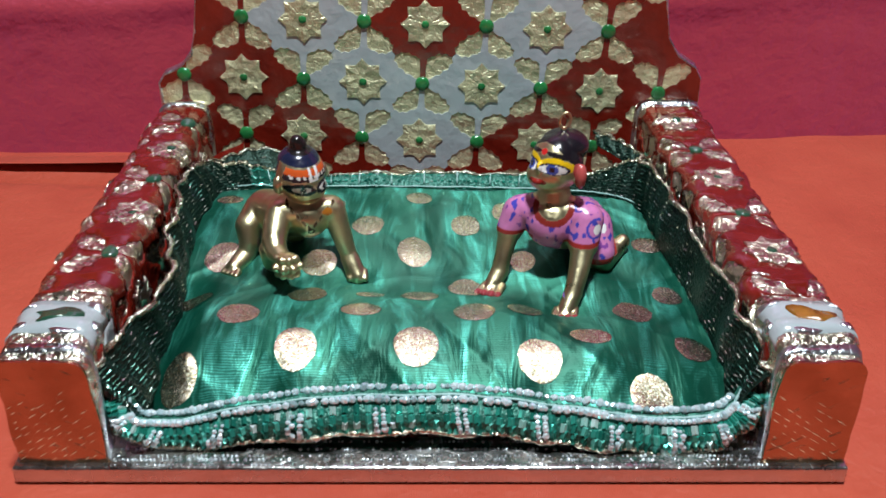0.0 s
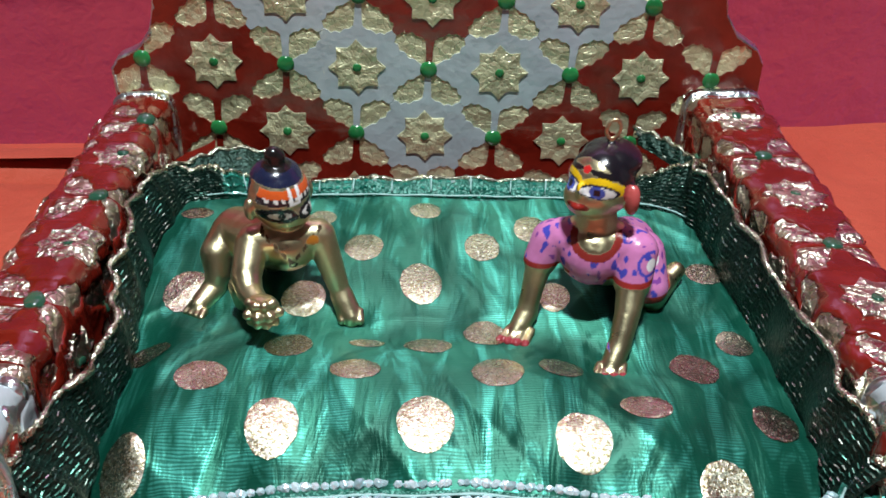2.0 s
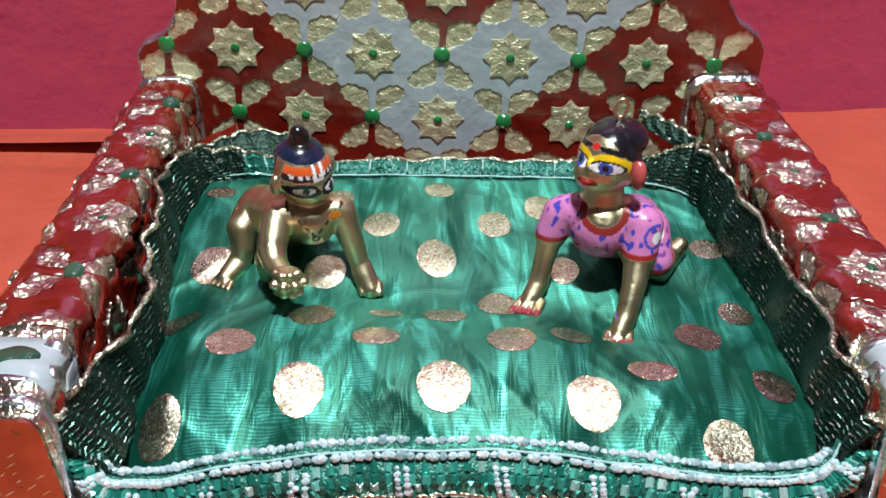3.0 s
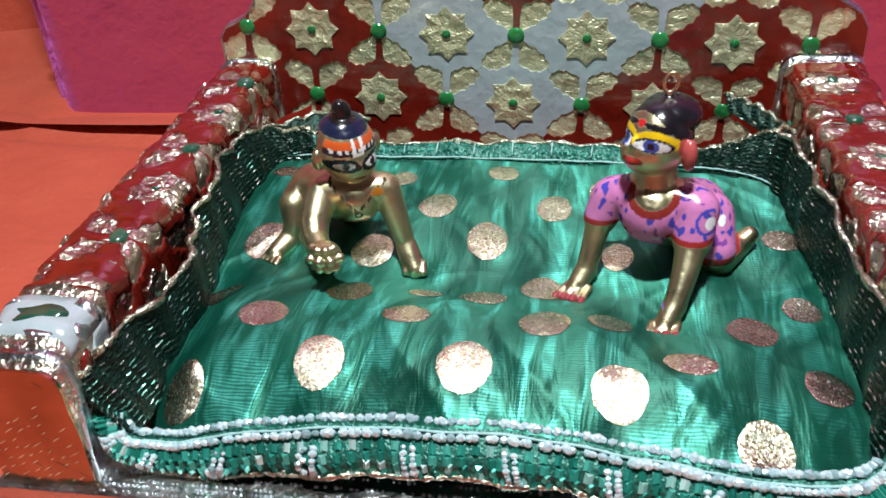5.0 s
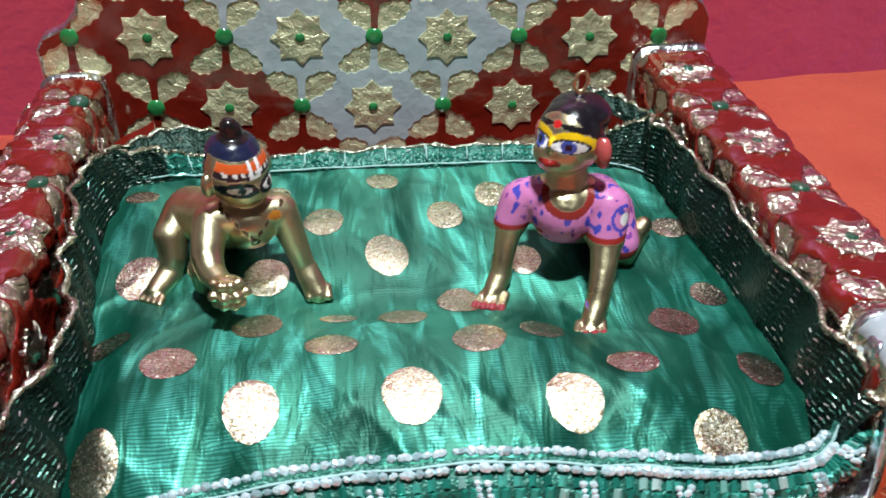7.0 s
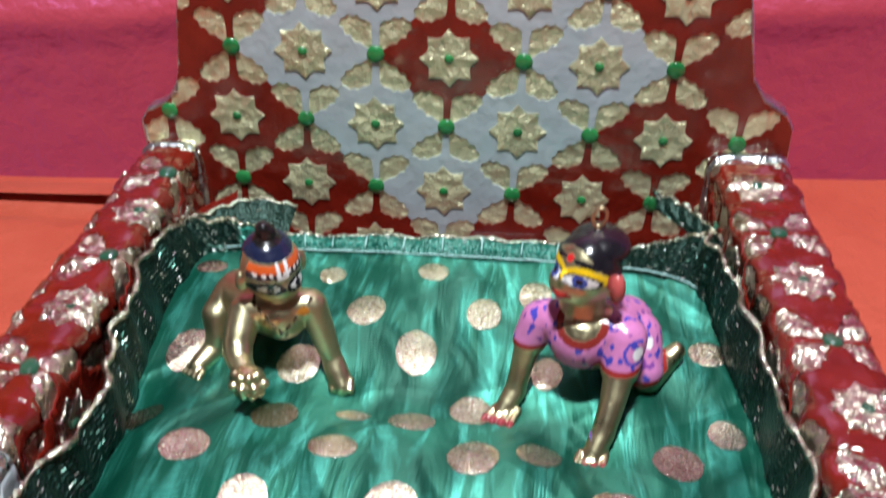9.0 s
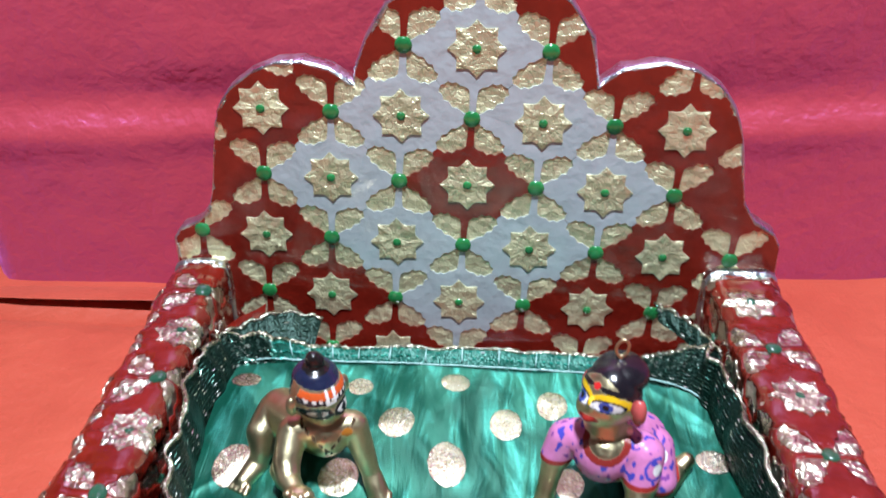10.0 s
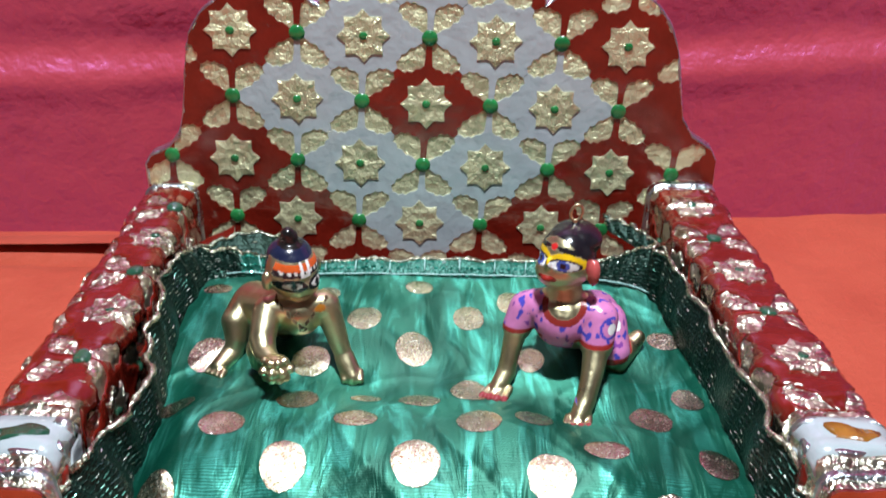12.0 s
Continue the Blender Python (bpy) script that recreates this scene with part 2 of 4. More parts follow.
def tube_mesh(name, pts, radius, mat, sides=8, wobble=0.0):
    """A round cord along pts."""
    pts = [Vector(p) for p in pts]
    verts, faces = [], []
    for i, p in enumerate(pts):
        d = (pts[min(i + 1, len(pts) - 1)] - pts[max(i - 1, 0)]).normalized()
        a = d.cross(Vector((0.1, 0.2, 1))).normalized()
        b = d.cross(a)
        r = radius * (1 + wobble * (random.random() - 0.5) * 2)
        for k in range(sides):
            w = 2 * math.pi * k / sides
            verts.append(p + r * (math.cos(w) * a + math.sin(w) * b))
    for i in range(len(pts) - 1):
        for k in range(sides):
            faces.append((i * sides + k, i * sides + (k + 1) % sides, (i + 1) * sides + (k + 1) % sides, (i + 1) * sides + k))
    faces.append(tuple(range(sides))[::-1])
    faces.append(tuple((len(pts) - 1) * sides + k for k in range(sides)))
    return mesh_of(name, verts, faces, mat)


def spline(points, n):
    """n + 1 places along a smooth line through points."""
    p = [Vector(q) for q in points]
    out = []
    for i in range(n + 1):
        s = i / n * (len(p) - 1)
        k = min(int(s), len(p) - 2)
        f = s - k
        p0, p1, p2, p3 = p[max(k - 1, 0)], p[k], p[k + 1], p[min(k + 2, len(p) - 1)]
        out.append(0.5 * (2 * p1 + (p2 - p0) * f + (2 * p0 - 5 * p1 + 4 * p2 - p3) * f ** 2 + (3 * p1 - p0 - 3 * p2 + p3) * f ** 3))
    return out


def smooth(a, b, x):
    f = min(max((x - a) / (b - a), 0.0), 1.0)
    return f * f * (3 - 2 * f)


def wound(poly):
    """The ring of points, counter-clockwise."""
    p = [Vector(q) for q in poly]
    area = sum(a.x * b.y - a.y * b.x for a, b in zip(p, p[1:] + p[:1]))
    return p if area > 0 else p[::-1]


def inlay(poly, clip, fold, mat, name, height, step=0.0):
    """A raised flat piece: poly cut to clip, both in (u, v); fold(u, v, h) gives its place in space."""
    poly, clip = wound(poly), wound(clip)
    verts, loops = poly + clip, [list(range(len(poly))), list(range(len(poly), len(poly) + len(clip)))]
    if step:
        u0, u1 = min(p.x for p in poly), max(p.x for p in poly)
        v0, v1 = min(p.y for p in poly), max(p.y for p in poly)
        for i in range(1, int((u1 - u0) / step) + 1):
            for j in range(1, int((v1 - v0) / step) + 1):
                verts.append(Vector((u0 + i * step + 1e-5 * j, v0 + j * step)))
    vs, _, fs, _, _, of = delaunay_2d_cdt(verts, [], loops, 0, 1e-6)
    keep = [f for f, o in zip(fs, of) if 0 in o and 1 in o]
    if not keep:
        return None
    edges = collections.Counter()
    for f in keep:
        for a, b in zip(f, (*f[1:], f[0])):
            edges[(a, b)] += 1
    used = sorted({i for f in keep for i in f})
    at = {i: k for k, i in enumerate(used)}
    out = [fold(vs[i].x, vs[i].y, height) for i in used]
    faces = [tuple(at[i] for i in f) for f in keep]
    foot = {}
    for a, b in edges:
        if (b, a) not in edges:
            for i in (a, b):
                if i not in foot:
                    foot[i] = len(out)
                    out.append(fold(vs[i].x, vs[i].y, -0.0004))
            faces.append((at[b], at[a], foot[a], foot[b]))
    return mesh_of(name, out, faces, mat, smooth=bool(step))


# ---------------------------------------------------------------- the setting
def ground_at(x, y):
    """Height of the orange cloth: flat under the throne, with soft folds along the back."""
    away = smooth(0.16, 0.24, abs(x)) + smooth(0.50, 0.54, y) + smooth(0.22, 0.10, y)
    h = 0.0045 * noise.noise((x * 7, y * 9, 0.3)) + 0.0040 * max(1 - 4 * abs(noise.noise((x * 4 + y * 3, y * 6 - x * 2, 1.7))), 0) ** 2 + 0.0016 * noise.noise((x * 25 + y * 14, y * 22, 4.0))
    left = smooth(-0.08, -0.20, x)
    dip = -0.006 * left * math.exp(-((y - 0.512) / 0.008) ** 2)
    return min(away, 1.0) * h + dip - 0.0006


table = tagged(new("table_cloth", grid_mesh("table_cloth", lambda u, v: (-1.1 + 2.2 * u, -0.9 + 2.3 * v, ground_at(-1.1 + 2.2 * u, -0.9 + 2.3 * v)), 330, 345, ORANGE)),
               "bright orange cotton cloth spread over the table with soft folds", "tablecloth", kind="structure")


def fold_at(u, v):
    """A flap of the orange cloth that is pushed up against the backdrop, open below."""
    x, w = -0.62 + 0.53 * u, v * 2 * math.pi
    lift = 0.0034 * smooth(1.0, 0.93, u) + 0.006 * smooth(-0.29, -0.36, x)
    y = 0.530 + 0.011 * math.cos(w) - 0.003 * noise.noise((x * 7, 0, 1)) - 0.03 * smooth(-0.32, -0.5, x)
    return (x, y, lift + 0.001 * math.sin(w) - 0.0026 * math.cos(w) + 0.001 * noise.noise((x * 9, 3, 1)))


piece("cloth_fold", grid_mesh("cloth_fold", fold_at, 90, 20, ORANGE), table)


def backdrop_at(u, v):
    """The pink satin board: flat, with a horizontal pull crease and soft dents."""
    x, z = -0.297 + 1.25 * u, -0.004 + 0.62 * v
    y = 0.5425 + 0.056 * (x + 0.293)
    crease = 0.096 + 0.010 * noise.noise((x * 4, 0, 7)) + 0.02 * max(x - 0.1, 0)
    y -= 0.0045 * math.exp(-((z - crease) / 0.010) ** 2) - 0.004 * math.exp(-((z - crease - 0.018) / 0.014) ** 2)
    y -= 0.006 * noise.noise((x * 6, z * 14, 3)) * smooth(0.03, 0.12, z)
    y += 0.02 * smooth(0.02, 0.0, u * 1.25)
    return (x, y, z)


pink = tagged(new("backdrop", grid_mesh("backdrop", backdrop_at, 200, 110, PINK)), "crimson pink satin cloth hung taut behind the throne", "backdrop", kind="structure")
part("edge", box_bm(-0.290, 0.95, 0.622, 0.660, -0.004, 0.61, 0.006), PINK, pink)



def drape_at(u, v):
    """The orange cloth that hangs behind the board, in loose folds."""
    x, z = -1.0 + 1.9 * u, -0.008 + 0.75 * v
    return (x, 0.70 + 0.10 * v + 0.012 * noise.noise((x * 7, z * 3, 2)) + 0.006 * noise.noise((x * 19, z * 6, 5)), z)


tagged(new("rear_drape", grid_mesh("rear_drape", drape_at, 150, 50, ORANGE)), "orange cotton cloth hung in loose folds behind the board", "drape", kind="structure")
tagged(part("table_top", box_bm(-1.09, 1.09, -0.89, 1.39, -0.80, -0.012), ORANGE), "plain orange draped table under the cloth", "table", kind="structure")
part("wall_north", box_bm(-1.6, 1.6, 1.42, 1.5, -0.8, 2.0), ORANGE)
part("wall_south", box_bm(-1.6, 1.6, -1.6, -1.52, -0.8, 2.0), ROOM)
part("wall_east", box_bm(1.52, 1.6, -1.52, 1.42, -0.8, 2.0), ROOM)
part("wall_west", box_bm(-1.6, -1.52, -1.52, 1.42, -0.8, 2.0), ROOM)
part("ceiling", box_bm(-1.6, 1.6, -1.6, 1.5, 2.0, 2.06), ROOM)
part("floor", box_bm(-1.6, 1.6, -1.6, 1.5, -0.86, -0.8), ROOM)
for n, l, c in (("wall_north", "plain orange draped wall behind the table", "wall"), ("wall_south", "plain pale painted wall", "wall"), ("wall_east", "plain pale painted wall", "wall"),
                ("wall_west", "plain pale painted wall", "wall"), ("ceiling", "plain pale painted ceiling", "ceiling"), ("floor", "plain pale floor", "floor")):
    tagged(bpy.data.objects[n], l, c, kind="structure")

# ---------------------------------------------------------------- the throne
throne = tagged(new("throne"), "small wooden deity throne covered in red, white and gold embossed foil", "throne")
part("base_plate", box_bm(-0.1455, 0.1545, 0.2512, 0.490, 0.0, 0.0075, 0.0012), PLATE, throne, "silver foil base plate")


def embossed_row():
    """Rows of small pressed bosses along the plate's front, in one mesh."""
    verts, faces = [], []
    for row, (y, r) in enumerate(((0.2530, 0.0006), (0.2556, 0.0008), (0.2576, 0.0006), (0.2612, 0.0007), (0.2652, 0.0006))):
        for k in range(150):
            x = -0.1100 + 0.00158 * k + 0.0006 * (row % 2) + random.uniform(-0.0002, 0.0002)
            if random.random() < 0.4:
                continue
            s, base = r * random.uniform(0.8, 1.4), len(verts)
            verts += [(x + s * math.cos(w * math.pi / 4), y + s * math.sin(w * math.pi / 4), 0.0073) for w in range(8)]
            verts += [(x + 0.6 * s * math.cos(w * math.pi / 4), y + 0.6 * s * math.sin(w * math.pi / 4), 0.0075 + 0.6 * s) for w in range(8)] + [(x, y, 0.0075 + 0.85 * s)]
            for w in range(8):
                n = (w + 1) % 8
                faces += [(base + w, base + n, base + 8 + n, base + 8 + w), (base + 8 + w, base + 8 + n, base + 16)]
    ob = piece("embossed_rim", mesh_of("embossed_rim", verts, faces, SILVER), bpy.data.objects["base_plate"], "rows of small pressed silver bosses")
    ob["kind"] = "stuff"


embossed_row()
part("seat_block", box_bm(-0.116, 0.130, 0.2720, 0.470, 0.0075, 0.014, 0.001), RED, throne, "dark red foil seat block")

# backrest: outline in (x, z), right side and left side up to the shoulders, then the middle crest
BACK_Y, BACK_T = 0.475, 0.012
OUTLINE = [(-0.1425, 0.008), (-0.1425, 0.072), (-0.1395, 0.0765), (-0.130, 0.0805), (-0.1235, 0.088), (-0.120, 0.100), (-0.1155, 0.128), (-0.113, 0.138), (-0.106, 0.1485), (-0.096, 0.156),
           (-0.085, 0.1605), (-0.073, 0.1612), (-0.061, 0.158), (-0.050, 0.1505), (-0.049, 0.158), (-0.0435, 0.172), (-0.034, 0.187), (-0.018, 0.198), (0.005, 0.203), (0.026, 0.199), (0.043, 0.188),
           (0.053, 0.173), (0.0565, 0.151), (0.067, 0.159), (0.085, 0.1618), (0.098, 0.159), (0.109, 0.152), (0.1165, 0.142), (0.1215, 0.129), (0.1245, 0.110), (0.127, 0.096), (0.133, 0.0865),
           (0.143, 0.080), (0.1465, 0.074), (0.1465, 0.008)]


def back_fold(u, v, h):
    return (u, BACK_Y - h, v)


def backrest():
    bm = bmesh.new()
    front = [bm.verts.new((x, BACK_Y, z)) for x, z in OUTLINE]
    face = bm.faces.new(front)
    out = bmesh.ops.extrude_face_region(bm, geom=[face])
    bmesh.ops.translate(bm, verts=[v for v in out["geom"] if isinstance(v, bmesh.types.BMVert)], vec=(0, BACK_T, 0))
    bmesh.ops.triangulate(bm, faces=[f for f in bm.faces if len(f.verts) > 4])
    ob = part("backrest", bm, PALE_GOLD, throne, "tall scalloped backrest with red and white enamel flowers on gold foil", smooth=False)
    edge = [(x, BACK_Y + BACK_T / 2, z) for x, z in OUTLINE]
    rim = []
    for a, b in zip(edge, edge[1:]):
        rim += [Vector(a).lerp(Vector(b), k / 3) for k in range(3)]
    me = tube_mesh("rim", rim + [Vector(edge[-1])], 0.0015, SILVER, 8, 0.15)
    for v in me.vertices:
        v.co.y = BACK_Y + BACK_T / 2 + (v.co.y - BACK_Y - BACK_T / 2) * 4.3
    piece("rim", me, ob, "crinkled silver foil rim")
    return ob


back = backrest()

LA, LB = Vector((0.0633, -0.0027)), Vector((0.002, 0.0322))
QUAD = [(0.97, 0.045), (0.87, 0.085), (0.79, 0.145), (0.715, 0.155), (0.66, 0.235), (0.585, 0.255), (0.56, 0.335), (0.505, 0.37), (0.53, 0.465),
        (0.465, 0.53), (0.41, 0.505), (0.365, 0.47), (0.31, 0.495), (0.25, 0.475), (0.19, 0.525), (0.12, 0.535), (0.065, 0.58), (0.05, 0.70), (0.045, 0.95)]


def cell_outline(c, a, b):
    """A lobed enamel field that reaches the four green dots at c +- a and c +- b."""
    q = [(u, v) for u, v in QUAD]
    ring = q + [(-u, v) for u, v in reversed(q)] + [(-u, -v) for u, v in q] + [(u, -v) for u, v in reversed(q)]
    return [c + a * u + b * v for u, v in ring]


def star(c, r, squash=1.0, points=8, deep=0.72, turn=0.0):
    out = []
    for k in range(points * 2):
        w = turn + math.pi * k / points
        q = r if k % 2 == 0 else r * deep
        out.append(c + Vector((q * math.cos(w), q * squash * math.sin(w))))
    return out


def flower_mesh(name, fold, c, r, clip, mat, squash=1.0, turn=0.0):
    """An embossed eight-petalled flower: petals ridged along their middle line, kept where it lies inside clip."""
    verts, faces = [fold(c.x, c.y, 0.0010)], []
    n, rings = 48, ((0.25, 0.0008), (0.55, 0.0009), (0.85, 0.0008), (0.99, 0.0006), (1.0, -0.0003))
    for q, high in rings:
        for k in range(n):
            w = turn + 2 * math.pi * k / n
            tip = abs(((k % 6) - 3) / 3)
            rad = r * q * (0.76 + 0.24 * tip * tip * (1.4 - 0.4 * tip))
            h = high + (0.00016 * (1 if k % 6 == 0 else -0.6 if k % 6 == 3 else 0) if 0.3 < q < 0.9 else 0)
            verts.append(fold(c.x + rad * math.cos(w), c.y + rad * squash * math.sin(w), h))
    for k in range(n):
        faces.append((0, 1 + k, 1 + (k + 1) % n))
        for ring in range(len(rings) - 1):
            a, b = 1 + ring * n, 1 + (ring + 1) * n
            faces.append((a + k, b + k, b + (k + 1) % n, a + (k + 1) % n))
    return mesh_of(name, verts, faces, mat, smooth=False)


def dome_mesh(name, fold, c, r, mat, h=0.0014):
    verts, faces, n = [fold(c.x, c.y, h + 0.0004)], [], 16
    for q, z in ((0.6, h), (0.92, h * 0.7), (1.0, -0.0003)):
        for k in range(n):
            w = 2 * math.pi * k / n
            verts.append(fold(c.x + r * q * math.cos(w), c.y + r * q * math.sin(w), z))
    for k in range(n):
        faces.append((0, 1 + k, 1 + (k + 1) % n))
        for ring in range(2):
            a, b = 1 + ring * n, 1 + (ring + 1) * n
            faces.append((a + k, b + k, b + (k + 1) % n, a + (k + 1) % n))
    return mesh_of(name, verts, faces, mat)


def inside(p, poly):
    hit = False
    for (x0, y0), (x1, y1) in zip(poly, (*poly[1:], poly[0])):
        if (y0 > p[1]) != (y1 > p[1]) and p[0] < (x1 - x0) * (p[1] - y0) / (y1 - y0) + x0:
            hit = not hit
    return hit


WHITE_CELLS = {(0, -1), (-1, 0), (0, 0), (-1, 1), (1, 1), (-1, 2), (0, 2), (0, 3)}


def decorate_back():
    c2 = Vector((-0.002, 0.072))
    for j in range(-2, 5):
        for i in range(-3, 4):
            odd = j % 2
            centre = c2 + LB * j + LA * (i + (0.0 if odd else 0.5))
            dot = c2 + LB * j + LA * (i + (0.5 if odd else 0.0))
            white = (i, j) in WHITE_CELLS
            me = inlay(cell_outline(centre, LA * 0.5, LB * 1.0), OUTLINE, back_fold, WHITE if white else RED, "enamel_field", 0.0006)
            if me:
                piece("enamel_field", me, back, "white enamel field" if white else "red enamel field")
            if inside(centre, OUTLINE):
                near = all(inside(centre + Vector((0.012 * math.cos(w), 0.012 * math.sin(w))), OUTLINE) for w in (0, 0.8, 1.57, 2.4, 3.14, 3.9, 4.7, 5.5))
                if near:
                    piece("flower", flower_mesh("flower", lambda u, v, h: back_fold(u, v, h + 0.0006), centre, 0.0128, OUTLINE, PALE_GOLD), back)
                else:
                    me = inlay(star(centre, 0.0125), OUTLINE, back_fold, PALE_GOLD, "flower", 0.0014)
                    piece("flower", me, back)
                piece("flower_eye", dome_mesh("flower_eye", lambda u, v, h: back_fold(u, v, h + 0.0016), centre, 0.0021, GREEN, 0.0007), back)
            if inside(dot + Vector((0.002, 0)), OUTLINE) and inside(dot - Vector((0.002, 0)), OUTLINE):
                piece("green_dot", dome_mesh("green_dot", lambda u, v, h: back_fold(u, v, h + 0.0004), dot, 0.0040, GREEN), back)


decorate_back()


# armrests: a rounded bar in unrolled coordinates u (across: inner side, top, outer side) and v (along)
def arm_spot(side, u, v, h):
    """side -1 or 1; u runs from the inner foot over the top to the outer foot; v is the depth."""
    f = (v - 0.255) / 0.220
    if side < 0:
        xi, xo = -0.1125 - 0.006 * f, -0.1415
    else:
        xi, xo = 0.1255 - 0.0115 * f, 0.1525 - 0.008 * f
    width, top, r = abs(xo - xi), 0.0555 + 0.006 * f, 0.0045
    top -= 0.004 * smooth(0.268, 0.255, v)
    wall = top - 0.0075 - r
    arc = r * math.pi / 2
    s, out = side, None
    h += 0.0010 * noise.noise((u * 60, v * 110, side * 3.0)) + 0.0026 * abs(noise.noise((u * 16, v * 120, side * 9.0))) + 0.0012 * abs(noise.noise((u * 45, v * 210, side * 5.0)))
    if u < wall:
        out = (xi - s * h, v, 0.0075 + u)
    elif u < wall + arc:
        w = (u - wall) / r
        out = (xi + s * r - s * (r + h) * math.cos(w), v, top - r + (r + h) * math.sin(w))
    elif u < wall + arc + width - 2 * r:
        out = (xi + s * (r + u - wall - arc), v, top + h)
    elif u < wall + 2 * arc + width - 2 * r:
        w = (u - wall - arc - width + 2 * r) / r
        out = (xo - s * r + s * (r + h) * math.sin(w), v, top - r + (r + h) * math.cos(w))
    else:
        out = (xo + s * h, v, max(top - r - (u - wall - 2 * arc - width + 2 * r), 0.0075))
    return out


GIRTH = 0.112


def armrest(side):
    arm = piece("armrest", grid_mesh("armrest", lambda u, v: arm_spot(side, u * GIRTH, 0.2555 + 0.2195 * v, 0.0), 70, 130, GOLD), throne, "armrest wrapped in crinkled red and gold foil")
    fold = lambda u, v, h: arm_spot(side, u, v, h)
    clip = [(0.001, 0.287), (GIRTH - 0.001, 0.287), (GIRTH - 0.001, 0.4705), (0.001, 0.4705)]
    a, b = Vector((0.0, 0.0315)), Vector((0.0292, 0.0))
    start = Vector((0.0555, 0.2865)) if side < 0 else Vector((0.064, 0.318))
    for i in range(-2, 4):
        for j in range(-7, 8):
            if (i + j) % 2:
                continue
            centre = start + b * i + a * j
            if not -0.03 < centre.x < GIRTH + 0.03 or not 0.25 < centre.y < 0.51:
                continue
            me = inlay(cell_outline(centre, a, b), clip, fold, RED, "enamel_field", 0.0005, 0.003)
            if me:
                piece("enamel_field", me, arm)
            if 0.012 < centre.x < GIRTH - 0.012 and 0.297 < centre.y < 0.461:
                piece("flower", flower_mesh("flower", lambda u, v, h: fold(u, v, h + 0.0005), centre, 0.0118, clip, GOLD), arm)
                piece("flower_eye", dome_mesh("flower_eye", lambda u, v, h: fold(u, v, h + 0.0014), centre, 0.0020, DULL_GREEN, 0.0006), arm)
            elif 0.28 < centre.y < 0.48:
                me = inlay(star(centre, 0.0118), clip, fold, GOLD, "flower", 0.0011, 0.003)
                if me:
                    piece("flower", me, arm)
            dot = centre + a
            if 0.004 < dot.x < GIRTH - 0.004 and 0.290 < dot.y < 0.467:
                piece("green_dot", dome_mesh("green_dot", lambda u, v, h: fold(u, v, h + 0.0004), dot, 0.0034, DULL_GREEN), arm)
    # white painted cap with a blot of colour, foil bands and the plain front face
    band = lambda v0, v1, name, mat, label, u0=0.0, u1=GIRTH, h=0.0006: piece(name, inlay([(u0, v0), (u1, v0), (u1, v1), (u0, v1)], [(0.0005, 0.2), (GIRTH, 0.2), (GIRTH, 0.5), (0.0005, 0.5)], fold, mat, name, h, 0.003), arm, label)
    band(0.2630, 0.2846, "white_cap", WHITE, "white enamel cap at the front of the armrest", 0.0425, 0.0800)
    whole = [(0.0005, 0.2), (GIRTH, 0.2), (GIRTH, 0.5), (0.0005, 0.5)]
    patch = lambda name, pts, mat, h, label="": piece(name, inlay([Vector(p) for p in pts], whole, fold, mat, name, h, 0.003), arm, label)
    oval = lambda cu, cv, ru, rv, seed: [(cu + ru * math.cos(w) * (1 + 0.22 * math.sin(3 * w + seed)), cv + rv * math.sin(w) * (1 + 0.22 * math.cos(2 * w + seed))) for w in [k * math.pi / 10 for k in range(20)]]
    patch("white_stripe", [(0.0423, 0.2843), (0.0423, 0.2765), (0.0330, 0.2730), (0.0220, 0.2665), (0.0130, 0.2645), (0.0130, 0.2665), (0.0210, 0.2700), (0.0300, 0.2780), (0.0350, 0.2843)], WHITE, 0.0006, "white enamel stripe down the inner side")
    patch("painted_spot", oval(0.0350, 0.2693, 0.0058, 0.0026, side), RED, 0.0007, "dark red painted spot")
    patch("painted_spot", oval(0.0200, 0.2770, 0.0085, 0.0040, 1 + side), RED, 0.0007, "dark red painted spot")
    for cu, cv, ru, rv in ((0.0480, 0.2815, 0.0042, 0.0018), (0.0455, 0.2725, 0.0022, 0.0030), (0.0745, 0.2815, 0.0040, 0.0016), (0.0560, 0.2662, 0.0045, 0.0010), (0.0725, 0.2690, 0.0035, 0.0013)):
        patch("foil_patch", oval(cu, cv, ru, rv, cu * 900 + side), SILVER, 0.0009)
    band(0.2555, 0.2625, "front_band", SILVER, "crinkled silver band")
    band(0.2850, 0.2880, "beaded_band", SILVER, "beaded foil band", h=0.0012)
    band(0.4650, 0.4735, "rear_band", SILVER, "crinkled silver band", h=0.0012)
    blot = [Vector((0.0605 + (0.0075 + 0.0025 * math.sin(3 * w + side)) * math.cos(w), 0.2745 + (0.0042 + 0.0018 * math.cos(2 * w + 1)) * math.sin(w))) for w in [k * math.pi / 12 for k in range(24)]]
    piece("painted_blot", inlay(blot, [(0, 0.2), (GIRTH, 0.2), (GIRTH, 0.5), (0, 0.5)], fold, DULL_GREEN if side < 0 else AMBER, "painted_blot", 0.0010, 0.003), arm, "green painted leaf" if side < 0 else "amber painted leaf")
    # the front face, closed with foil
    ring = [arm_spot(side, k / 60 * GIRTH, 0.2555, 0.0) for k in range(61)]
    x0, x1 = min(p[0] for p in ring), max(p[0] for p in ring)
    bm = bmesh.new()
    rim = [bm.verts.new((p[0], 0.2553, p[2])) for p in ring if p[2] > 0.0076]
    rim += [bm.verts.new((x1 if side > 0 else x0, 0.2553, 0.0075)), bm.verts.new((x0 if side > 0 else x1, 0.2553, 0.0075))]
    f = bm.faces.new(rim)
